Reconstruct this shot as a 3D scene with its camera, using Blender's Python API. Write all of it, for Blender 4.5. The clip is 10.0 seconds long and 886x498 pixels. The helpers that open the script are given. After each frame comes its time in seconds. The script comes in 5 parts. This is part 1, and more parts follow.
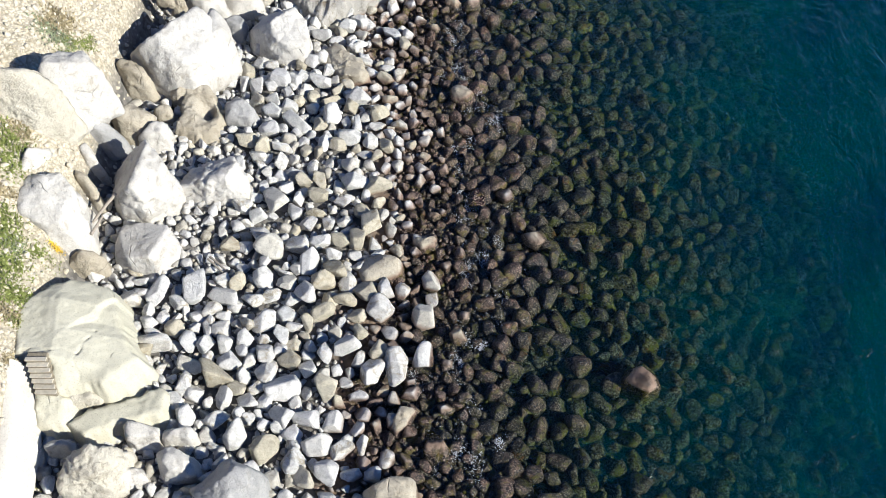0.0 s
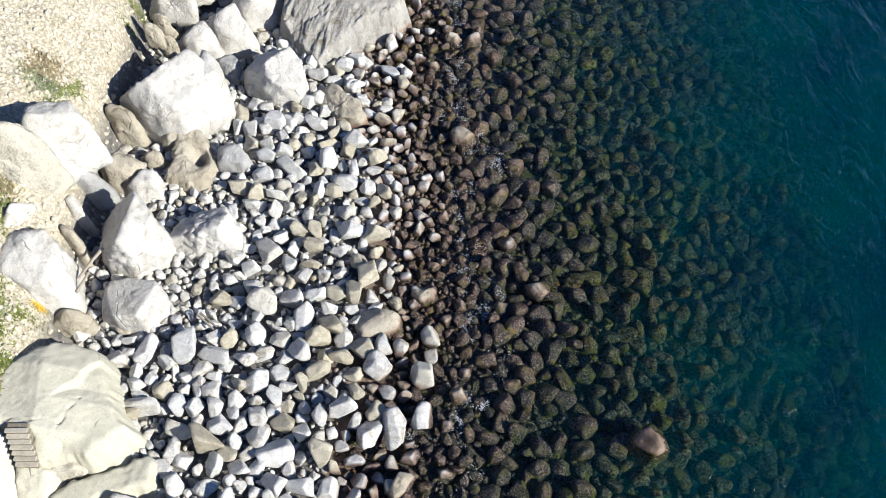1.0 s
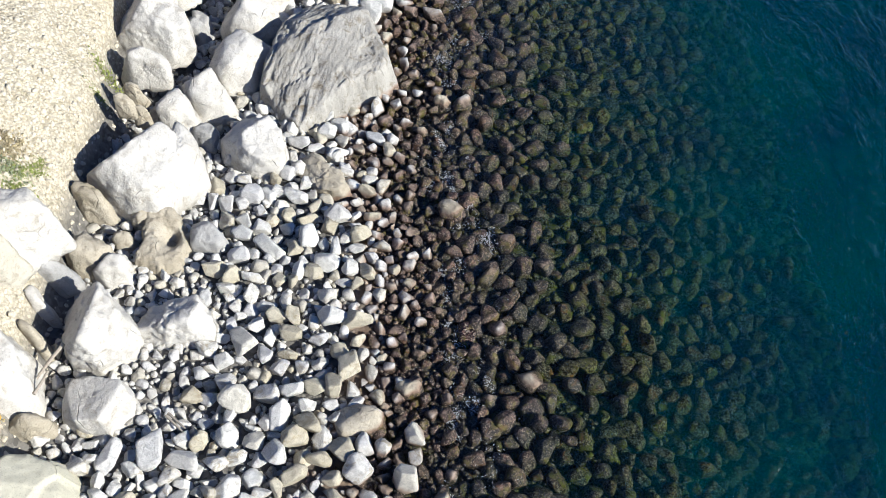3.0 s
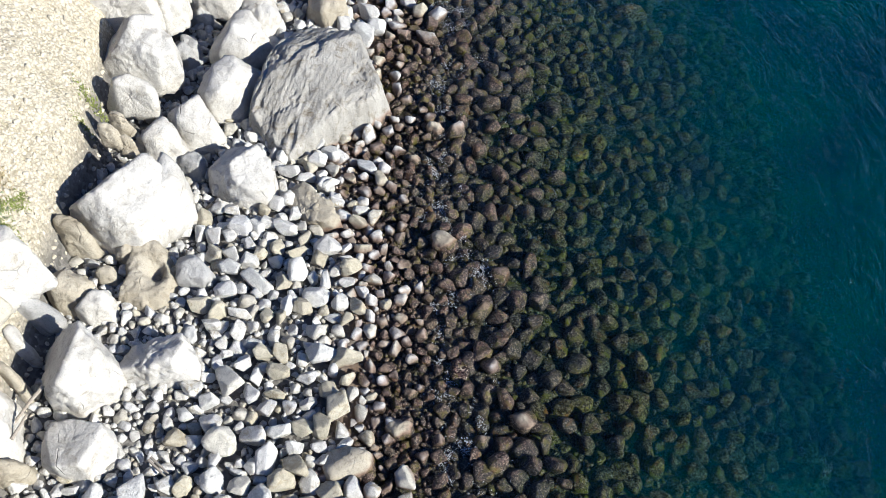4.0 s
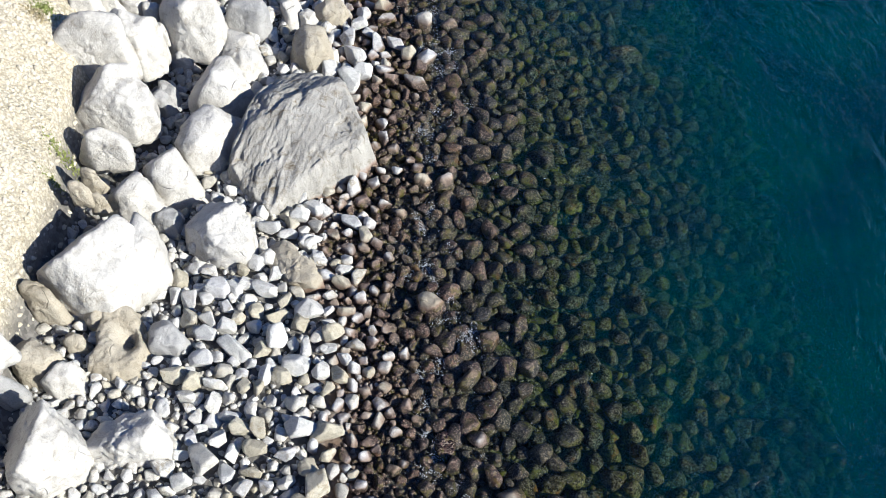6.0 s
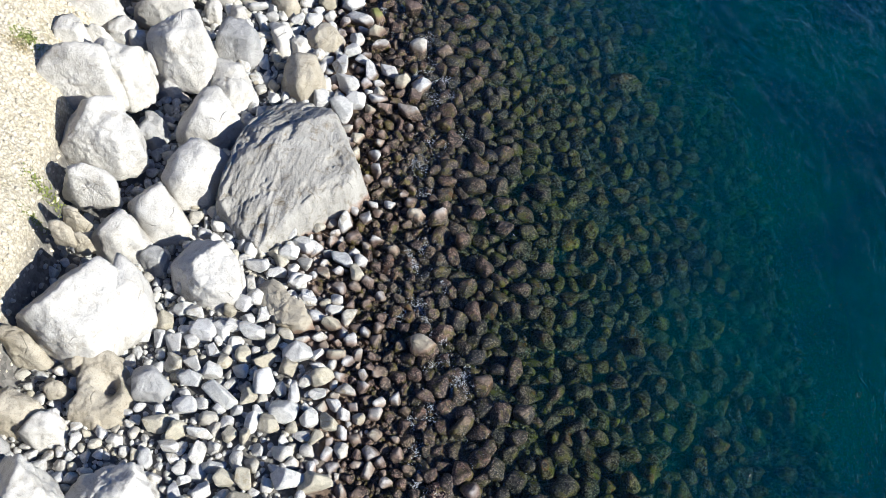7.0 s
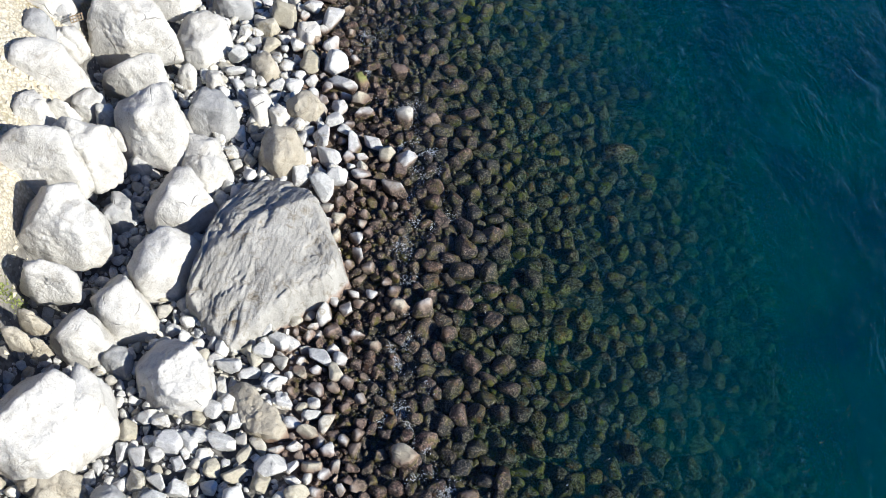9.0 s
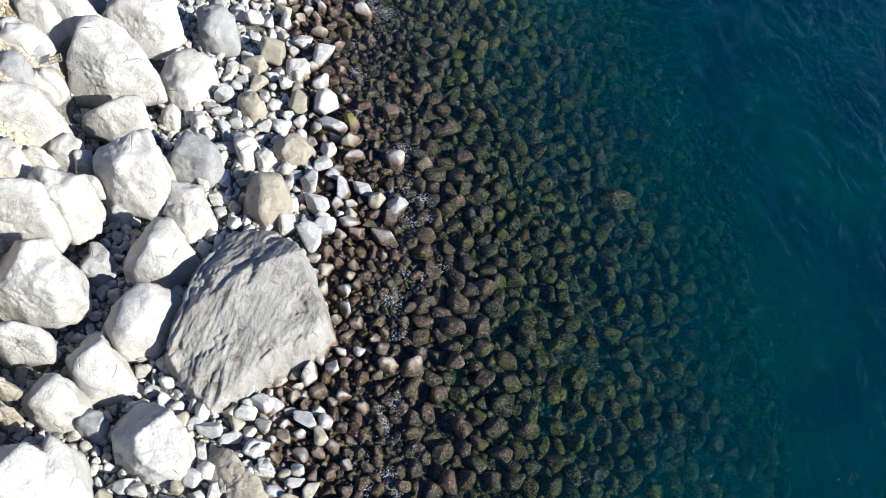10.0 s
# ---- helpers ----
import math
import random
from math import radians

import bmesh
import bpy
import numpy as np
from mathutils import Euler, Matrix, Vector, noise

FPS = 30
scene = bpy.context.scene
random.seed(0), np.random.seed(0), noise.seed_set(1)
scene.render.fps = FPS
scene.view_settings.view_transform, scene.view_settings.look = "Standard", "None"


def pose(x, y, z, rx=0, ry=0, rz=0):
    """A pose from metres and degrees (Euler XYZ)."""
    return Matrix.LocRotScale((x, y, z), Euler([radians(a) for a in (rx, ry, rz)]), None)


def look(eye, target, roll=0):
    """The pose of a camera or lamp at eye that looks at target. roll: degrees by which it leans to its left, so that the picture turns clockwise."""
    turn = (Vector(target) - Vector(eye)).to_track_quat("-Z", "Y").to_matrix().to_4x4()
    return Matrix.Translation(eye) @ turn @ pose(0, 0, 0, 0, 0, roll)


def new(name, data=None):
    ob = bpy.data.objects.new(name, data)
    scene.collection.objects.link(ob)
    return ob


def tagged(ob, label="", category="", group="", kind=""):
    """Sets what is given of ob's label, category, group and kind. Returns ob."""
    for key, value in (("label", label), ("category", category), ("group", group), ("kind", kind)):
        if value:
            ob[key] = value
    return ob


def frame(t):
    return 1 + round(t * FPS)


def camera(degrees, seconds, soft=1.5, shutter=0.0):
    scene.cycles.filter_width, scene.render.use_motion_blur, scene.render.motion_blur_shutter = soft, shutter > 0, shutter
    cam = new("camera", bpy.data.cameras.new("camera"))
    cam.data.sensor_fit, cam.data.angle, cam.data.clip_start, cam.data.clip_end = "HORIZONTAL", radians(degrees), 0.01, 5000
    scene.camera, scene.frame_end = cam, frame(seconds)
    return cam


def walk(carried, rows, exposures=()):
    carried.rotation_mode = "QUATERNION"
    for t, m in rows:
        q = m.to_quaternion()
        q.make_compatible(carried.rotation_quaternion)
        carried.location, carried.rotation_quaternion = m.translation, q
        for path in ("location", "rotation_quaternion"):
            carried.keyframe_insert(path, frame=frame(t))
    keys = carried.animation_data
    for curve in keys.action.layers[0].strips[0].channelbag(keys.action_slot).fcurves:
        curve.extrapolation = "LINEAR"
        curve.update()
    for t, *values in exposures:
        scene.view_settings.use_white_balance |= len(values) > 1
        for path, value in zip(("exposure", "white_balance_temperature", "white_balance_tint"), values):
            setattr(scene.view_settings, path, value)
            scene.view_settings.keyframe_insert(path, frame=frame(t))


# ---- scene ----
cam = camera(52.0, 10.0, soft=0.4)
EXPOSURE = 0.43
PATH = [
    (0, (-0.087, -0.038, 30.017), (-0.067, 1.088, 28.364), 0.6),
    (0.5, (-0.091, 1.082, 30.001), (-0.071, 2.213, 28.352), 0.5),
    (1, (0.033, 2.181, 29.988), (0.048, 3.316, 28.341), 0.3),
    (1.5, (0.113, 3.182, 29.984), (0.13, 4.321, 28.34), 0.3),
    (2, (0.216, 4.089, 29.98), (0.234, 5.233, 28.34), 0.4),
    (2.5, (0.367, 4.942, 29.939), (0.385, 6.089, 28.301), 0.4),
    (4, (0.755, 7.21, 29.929), (0.778, 8.365, 28.297), 0.7),
    (4.5, (0.807, 7.893, 29.96), (0.835, 9.048, 28.328), 1.0),
    (5, (0.885, 8.538, 30.004), (0.917, 9.694, 28.372), 1.2),
    (6.5, (1.118, 10.869, 30.096), (1.158, 12.027, 28.465), 1.8),
    (7, (1.208, 11.842, 30.16), (1.251, 12.999, 28.528), 2.1),
    (7.5, (1.287, 12.892, 30.279), (1.332, 14.045, 28.646), 2.3),
    (8, (1.329, 13.963, 30.338), (1.379, 15.115, 28.705), 2.6),
    (8.5, (1.364, 15.065, 30.447), (1.421, 16.215, 28.812), 3.0),
    (9, (1.391, 16.205, 30.582), (1.457, 17.354, 28.946), 3.5),
    (9.5, (1.432, 17.461, 30.682), (1.505, 18.608, 29.045), 4.1),
    (10, (1.425, 18.764, 30.849), (1.509, 19.908, 29.21), 4.8),
]
walk(cam, [(t, look(eye, target, roll)) for t, eye, target, roll in PATH], [(0.0, EXPOSURE - 0.10, 4540, 15), (4.0, EXPOSURE - 0.05, 4500, 15), (10.0, EXPOSURE, 4470, 15)])

# ---- world and sun ----
SUN_TURN, SUN_HEIGHT = -26.0, 25.0      # degrees from +x towards +y, and above the horizon
to_sun = Vector((math.cos(radians(SUN_TURN)) * math.cos(radians(SUN_HEIGHT)),
                 math.sin(radians(SUN_TURN)) * math.cos(radians(SUN_HEIGHT)), math.sin(radians(SUN_HEIGHT))))
world = bpy.data.worlds.new("world")
scene.world = world
scene.cycles.transparent_max_bounces = 24
world.use_nodes = True
wn = world.node_tree.nodes
sky = wn.new("ShaderNodeTexSky")
sky.sky_type, sky.sun_disc = "NISHITA", False
sky.air_density, sky.dust_density, sky.ozone_density = 1.0, 0.0, 5.0
sky.sun_elevation, sky.sun_rotation = radians(SUN_HEIGHT), radians(90.0 - SUN_TURN)
world.node_tree.links.new(sky.outputs["Color"], wn["Background"].inputs["Color"])
wn["Background"].inputs["Strength"].default_value = 0.056
sun_data = bpy.data.lights.new("sun", "SUN")
sun_data.energy, sun_data.angle, sun_data.color = 7.4, radians(0.5), (1.0, 0.765, 0.43)
sun_lamp = new("sun", sun_data)
sun_lamp.matrix_world = look(to_sun * 200, (0, 0, 0))


# ---- materials ----
def graph(name):
    m = bpy.data.materials.new(name)
    m.use_nodes = True
    nt = m.node_tree
    return m, nt, nt.nodes["Principled BSDF"]


def node(nt, kind, inputs=(), **props):
    n = nt.nodes.new(kind)
    for key, value in props.items():
        setattr(n, key, value)
    for key, value in inputs:
        if hasattr(value, "is_linked"):
            nt.links.new(value, n.inputs[key])
        else:
            n.inputs[key].default_value = value
    return n


def math_node(nt, op, a, b=0.0, c=0.0, clamp=False):
    return node(nt, "ShaderNodeMath", [(0, a), (1, b), (2, c)], operation=op, use_clamp=clamp).outputs[0]


def blend(nt, fac, a, b, mode="MIX"):
    n = node(nt, "ShaderNodeMix", [("Factor", fac)], data_type="RGBA", blend_type=mode)
    for slot, v in ((6, a), (7, b)):
        if hasattr(v, "is_linked"):
            nt.links.new(v, n.inputs[slot])
        else:
            n.inputs[slot].default_value = (*v, 1)
    return n.outputs[2]


def steps(nt, fac, stops):
    n = node(nt, "ShaderNodeValToRGB", [("Fac", fac)])
    while len(n.color_ramp.elements) < len(stops):
        n.color_ramp.elements.new(0.5)
    for e, (p, v) in zip(n.color_ramp.elements, stops):
        e.position = p
        e.color = (v, v, v, 1) if isinstance(v, (int, float)) else (*v, 1)
    return n.outputs["Color"]


def place(nt):
    return nt.nodes.new("ShaderNodeNewGeometry").outputs["Position"]


def grain(nt, scale, detail=5.0, rough=0.6, at=None, warp=0.0):
    return node(nt, "ShaderNodeTexNoise", [("Vector", at or place(nt)), ("Scale", scale), ("Detail", detail), ("Roughness", rough), ("Distortion", warp)]).outputs["Fac"]


def chance(nt):
    """One random number a stone, for single stones and for those in a joined mesh alike."""
    a = nt.nodes.new("ShaderNodeNewGeometry").outputs["Random Per Island"]
    b = nt.nodes.new("ShaderNodeObjectInfo").outputs["Random"]
    return math_node(nt, "FRACT", math_node(nt, "ADD", a, b))


def bumped(nt, bsdf, heights, strength=0.6):
    """heights: pairs of a height and its depth in metres."""
    total = None
    for h, depth in heights:
        v = math_node(nt, "MULTIPLY", h, depth)
        total = v if total is None else math_node(nt, "ADD", total, v)
    n = node(nt, "ShaderNodeBump", [("Height", total), ("Strength", strength), ("Distance", 1.0)])
    nt.links.new(n.outputs["Normal"], bsdf.inputs["Normal"])


def tide(nt, colour, bsdf, rough):
    """Below the splash line stones turn brown and then dark with weed; wet ones shine."""
    z = node(nt, "ShaderNodeSeparateXYZ", [("Vector", place(nt))]).outputs["Z"]
    r = chance(nt)
    z = math_node(nt, "ADD", z, math_node(nt, "MULTIPLY", math_node(nt, "SUBTRACT", grain(nt, 0.9, 3), 0.5), 0.55))
    z = math_node(nt, "ADD", z, math_node(nt, "MULTIPLY", math_node(nt, "SUBTRACT", r, 0.5), 0.28))
    splash = node(nt, "ShaderNodeMapRange", [("Value", z), ("From Min", 0.60), ("From Max", 0.32)], interpolation_type="SMOOTHSTEP").outputs[0]
    wet = node(nt, "ShaderNodeMapRange", [("Value", z), ("From Min", 0.41), ("From Max", 0.17)], interpolation_type="SMOOTHSTEP").outputs[0]
    weed = node(nt, "ShaderNodeMapRange", [("Value", z), ("From Min", 0.02), ("From Max", -0.55)], interpolation_type="SMOOTHSTEP").outputs[0]
    brown = steps(nt, r, [(0.0, (0.150, 0.092, 0.060)), (0.3, (0.250, 0.165, 0.112)), (0.6, (0.100, 0.064, 0.046)), (0.85, (0.290, 0.205, 0.140)), (1.0, (0.165, 0.112, 0.066))])
    dark = steps(nt, r, [(0.0, (0.0495, 0.0270, 0.0189)), (0.35, (0.0279, 0.0189, 0.0162)), (0.6, (0.0711, 0.0387, 0.0252)), (0.8, (0.0342, 0.0270, 0.0108)), (1.0, (0.0279, 0.0225, 0.0189))])
    sea = steps(nt, r, [(0.0, (0.050, 0.042, 0.016)), (0.25, (0.026, 0.032, 0.021)), (0.5, (0.062, 0.056, 0.031)), (0.72, (0.034, 0.030, 0.019)), (0.9, (0.072, 0.070, 0.012)), (1.0, (0.048, 0.046, 0.026))])
    c = blend(nt, math_node(nt, "MULTIPLY", splash, 0.9), colour, brown)
    c = blend(nt, wet, c, dark)
    c = blend(nt, weed, c, sea)
    crust = steps(nt, grain(nt, 7.5, 6, 0.72, warp=0.5), [(0.40, 0.12), (0.50, 0.7), (0.60, 2.3)])
    c = blend(nt, wet, c, blend(nt, 1.0, c, crust, "MULTIPLY"))
    shell = steps(nt, grain(nt, 15.0, 5, 0.75), [(0.54, 0.0), (0.60, 1.0)])
    c = blend(nt, math_node(nt, "MULTIPLY", math_node(nt, "MULTIPLY", shell, wet), 0.85), c, blend(nt, weed, (0.30, 0.24, 0.18), (0.19, 0.175, 0.12)))
    moss = steps(nt, grain(nt, 2.1, 5, 0.7, warp=0.8), [(0.53, 0.0), (0.62, 1.0)])
    c = blend(nt, math_node(nt, "MULTIPLY", math_node(nt, "MULTIPLY", moss, wet), 0.82), c, blend(nt, weed, (0.095, 0.080, 0.006), (0.075, 0.080, 0.006)))
    rust = steps(nt, grain(nt, 1.3, 4, 0.6, warp=1.4), [(0.60, 0.0), (0.68, 1.0)])
    c = blend(nt, math_node(nt, "MULTIPLY", math_node(nt, "MULTIPLY", rust, wet), 0.65), c, (0.120, 0.058, 0.012))
    nt.links.new(c, bsdf.inputs["Base Color"])
    nt.links.new(math_node(nt, "MULTIPLY_ADD", weed, -0.47, 0.5), bsdf.inputs["Specular IOR Level"])
    nt.links.new(math_node(nt, "SUBTRACT", rough, math_node(nt, "MULTIPLY", wet, 0.42)), bsdf.inputs["Roughness"])


def rock(name, light, mid, stain, stain_amount=0.45, crack=0.5, relief=1.0, rough=0.9, furrows=0.0):
    m, nt, bsdf = graph(name)
    big, fine = grain(nt, 0.7, 6, 0.65, warp=0.4), grain(nt, 9.0, 8, 0.7)
    c = blend(nt, steps(nt, big, [(0.35, 0.0), (0.65, 1.0)]), mid, light)
    patch = steps(nt, grain(nt, 1.7, 7, 0.72, warp=1.0), [(0.52, 0.0), (0.68, 1.0)])
    c = blend(nt, math_node(nt, "MULTIPLY", patch, stain_amount), c, stain)
    speck = steps(nt, grain(nt, 20.0, 5, 0.75), [(0.32, 0.5), (0.48, 1.0)])
    c = blend(nt, 0.7, c, speck, "MULTIPLY")
    bend = node(nt, "ShaderNodeMixRGB", [("Fac", 0.22), ("Color1", place(nt)), ("Color2", node(nt, "ShaderNodeTexNoise", [("Vector", place(nt)), ("Scale", 1.6), ("Detail", 5.0)]).outputs["Color"])]).outputs[0]
    cell = node(nt, "ShaderNodeTexVoronoi", [("Vector", bend), ("Scale", 0.85)], feature="DISTANCE_TO_EDGE").outputs["Distance"]
    line = steps(nt, cell, [(0.0, 1.0), (0.014, 0.0)])
    line = math_node(nt, "MULTIPLY", line, steps(nt, grain(nt, 0.8, 2), [(0.56, 0.0), (0.66, 1.0)]))
    c = blend(nt, math_node(nt, "MULTIPLY", line, crack), c, tuple(v * 0.3 for v in stain))
    tide(nt, c, bsdf, rough)
    pits = steps(nt, node(nt, "ShaderNodeTexVoronoi", [("Vector", bend), ("Scale", 7.0)]).outputs["Distance"], [(0.0, 0.0), (0.35, 1.0)])
    crag = node(nt, "ShaderNodeTexNoise", [("Vector", place(nt)), ("Scale", 1.5), ("Detail", 8.0), ("Roughness", 0.55), ("Lacunarity", 2.2)], noise_type="RIDGED_MULTIFRACTAL", normalize=True).outputs["Fac"]
    along = node(nt, "ShaderNodeMapping", [("Vector", place(nt)), ("Rotation", (0.3, 0.2, radians(18))), ("Scale", (2.2, 0.6, 1.6))]).outputs[0]
    ribs = grain(nt, 1.0, 7, 0.62, along, 1.6)
    bumped(nt, bsdf, [(big, 0.06 * relief), (crag, 0.05 * relief), (ribs, furrows), (grain(nt, 3.2, 8, 0.66, warp=0.5), 0.075 * relief), (fine, 0.04 * relief), (pits, 0.015 * relief), (line, -0.1 * crack)], 0.9)
    return m


limestone = rock("white_limestone", (0.60, 0.58, 0.53), (0.46, 0.44, 0.395), (0.255, 0.222, 0.160), 0.6)
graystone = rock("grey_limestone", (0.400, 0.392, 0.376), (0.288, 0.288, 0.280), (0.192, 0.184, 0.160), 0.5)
slabstone = rock("furrowed_limestone", (0.40, 0.385, 0.345), (0.28, 0.268, 0.235), (0.15, 0.118, 0.065), 0.95, 0.3, 0.9, furrows=0.07)
tanstone = rock("buff_limestone", (0.470, 0.430, 0.340), (0.360, 0.322, 0.240), (0.200, 0.168, 0.105), 0.6, 0.4, 1.3)
creamrock = rock("cream_outcrop", (0.58, 0.545, 0.45), (0.47, 0.44, 0.35), (0.272, 0.240, 0.176), 0.6, 0.5, 1.6)
platformrock = rock("platform_rock", (0.53, 0.51, 0.405), (0.46, 0.44, 0.335), (0.38, 0.355, 0.25), 0.4, 0.5, 0.22)
bankstone = rock("bank_conglomerate", (0.64, 0.59, 0.47), (0.54, 0.49, 0.37), (0.43, 0.38, 0.26), 0.5, 0.2, 1.0)
brownstone = rock("brown_wet_rock", (0.085, 0.056, 0.034), (0.048, 0.032, 0.022), (0.03, 0.022, 0.015), 0.5, 0.2, 1.0, 0.6)
greenstone = rock("algae_rock", (0.22, 0.22, 0.05), (0.16, 0.17, 0.04), (0.3, 0.28, 0.18), 0.4, 0.2, 1.0, 0.7)


def cobble_material(name, tones):
    m, nt, bsdf = graph(name)
    r = chance(nt)
    tone = steps(nt, r, tones)
    patch = steps(nt, grain(nt, 4.0, 7, 0.7, warp=0.8), [(0.36, 0.74), (0.58, 1.15)])
    c = blend(nt, 0.8, tone, patch, "MULTIPLY")
    speck = steps(nt, grain(nt, 26.0, 4, 0.75), [(0.36, 0.4), (0.48, 1.0)])
    c = blend(nt, 0.4, c, speck, "MULTIPLY")
    lichen = steps(nt, grain(nt, 2.6, 6, 0.75, warp=0.7), [(0.50, 0.0), (0.62, 1.0)])
    c = blend(nt, math_node(nt, "MULTIPLY", lichen, steps(nt, math_node(nt, "FRACT", math_node(nt, "MULTIPLY", r, 7.3)), [(0.45, 0.0), (0.8, 0.75)])), c, (0.30, 0.25, 0.15))
    tide(nt, c, bsdf, 0.88)
    bumped(nt, bsdf, [(grain(nt, 4.5, 7, 0.70), 0.10), (grain(nt, 14.0, 5, 0.7), 0.04)], 1.0)
    return m


def soil_material():
    m, nt, bsdf = graph("shingle_ground")
    cells = node(nt, "ShaderNodeTexVoronoi", [("Vector", place(nt)), ("Scale", 5.5), ("Randomness", 1.0)])
    tone = node(nt, "ShaderNodeSeparateColor", [("Color", cells.outputs["Color"])]).outputs[0]
    jog = node(nt, "ShaderNodeMixRGB", [("Fac", 0.12), ("Color1", place(nt)), ("Color2", node(nt, "ShaderNodeTexNoise", [("Vector", place(nt)), ("Scale", 6.0), ("Detail", 4.0)]).outputs["Color"])]).outputs[0]
    gravel = node(nt, "ShaderNodeTexVoronoi", [("Vector", jog), ("Scale", 9.0), ("Randomness", 1.0)])
    grit = node(nt, "ShaderNodeSeparateColor", [("Color", gravel.outputs["Color"])]).outputs[0]
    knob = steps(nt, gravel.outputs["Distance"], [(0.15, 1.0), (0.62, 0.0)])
    # Low ground coloured dark: deep shade in the gaps between cobbles is painted in.
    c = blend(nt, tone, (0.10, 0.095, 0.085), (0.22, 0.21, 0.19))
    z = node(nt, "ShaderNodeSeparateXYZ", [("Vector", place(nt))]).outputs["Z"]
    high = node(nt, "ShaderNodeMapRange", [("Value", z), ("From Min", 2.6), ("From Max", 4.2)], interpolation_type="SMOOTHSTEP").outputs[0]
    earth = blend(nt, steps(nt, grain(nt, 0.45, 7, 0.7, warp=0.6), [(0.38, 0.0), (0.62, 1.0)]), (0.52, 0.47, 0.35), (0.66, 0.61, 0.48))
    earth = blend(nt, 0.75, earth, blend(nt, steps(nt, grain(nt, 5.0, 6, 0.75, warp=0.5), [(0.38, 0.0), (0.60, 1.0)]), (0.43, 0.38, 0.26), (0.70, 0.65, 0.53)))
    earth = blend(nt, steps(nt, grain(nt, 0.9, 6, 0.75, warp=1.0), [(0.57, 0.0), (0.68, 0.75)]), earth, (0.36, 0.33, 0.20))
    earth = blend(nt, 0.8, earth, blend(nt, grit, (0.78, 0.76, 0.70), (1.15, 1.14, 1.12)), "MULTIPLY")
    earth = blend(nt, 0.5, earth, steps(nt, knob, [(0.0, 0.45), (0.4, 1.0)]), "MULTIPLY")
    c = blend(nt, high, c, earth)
    tide(nt, c, bsdf, 0.95)
    dome = steps(nt, cells.outputs["Distance"], [(0.0, 1.0), (0.6, 0.0)])
    dome = math_node(nt, "MULTIPLY", dome, math_node(nt, "SUBTRACT", 1.0, math_node(nt, "MULTIPLY", high, 0.85)))
    bumped(nt, bsdf, [(dome, 0.045), (math_node(nt, "MULTIPLY", knob, high), 0.04), (grain(nt, 1.4, 8, 0.72), 0.20), (grain(nt, 7.0, 5, 0.7), 0.06)], 0.9)
    return m


cobble = cobble_material("beach_cobble", [(0.0, (0.499, 0.492, 0.473)), (0.2, (0.634, 0.624, 0.598)), (0.38, (0.403, 0.378, 0.312)), (0.5, (0.672, 0.662, 0.625)), (0.66, (0.576, 0.568, 0.545)), (0.78, (0.442, 0.407, 0.304)), (0.88, (0.672, 0.653, 0.598)), (1.0, (0.518, 0.520, 0.509))])
pale_cobble = cobble_material("pale_cobble", [(0.0, (0.576, 0.568, 0.535)), (0.4, (0.653, 0.643, 0.598)), (0.7, (0.528, 0.520, 0.509)), (1.0, (0.614, 0.595, 0.535))])
buff_cobble = cobble_material("buff_cobble", [(0.0, (0.442, 0.407, 0.304)), (0.4, (0.518, 0.482, 0.374)), (0.7, (0.384, 0.350, 0.259)), (1.0, (0.480, 0.444, 0.340))])
soil = soil_material()


def water_surface_material():
    """A clear surface: what lies beneath shows through, the sky is mirrored weakly, ripples bend the gloss."""
    m, nt, bsdf = graph("sea_surface")
    nt.nodes.remove(bsdf)
    out = nt.nodes["Material Output"]
    tint = node(nt, "ShaderNodeBsdfTransparent", [("Color", (0.93, 0.97, 0.97, 1))])
    gloss = node(nt, "ShaderNodeBsdfGlossy", [("Color", (1, 1, 1, 1)), ("Roughness", 0.22)])
    stretch = node(nt, "ShaderNodeMapping", [("Vector", place(nt)), ("Rotation", (0, 0, radians(25))), ("Scale", (1.0, 0.5, 1.0))]).outputs[0]
    h = math_node(nt, "ADD", math_node(nt, "MULTIPLY", grain(nt, 1.3, 4, 0.6, stretch, 0.9), 0.30), math_node(nt, "MULTIPLY", grain(nt, 4.0, 4, 0.65, stretch, 0.7), 0.10))
    bump = node(nt, "ShaderNodeBump", [("Height", h), ("Strength", 0.75), ("Distance", 1.0)]).outputs["Normal"]
    nt.links.new(bump, gloss.inputs["Normal"])
    facing = node(nt, "ShaderNodeLayerWeight", [("Blend", 0.5), ("Normal", bump)]).outputs["Facing"]
    fres = math_node(nt, "MULTIPLY_ADD", math_node(nt, "POWER", facing, 4.0), 0.75, 0.02)
    mix = node(nt, "ShaderNodeMixShader", [(0, fres), (1, tint.outputs[0]), (2, gloss.outputs[0])])
    nt.links.new(mix.outputs[0], out.inputs["Surface"])
    return m


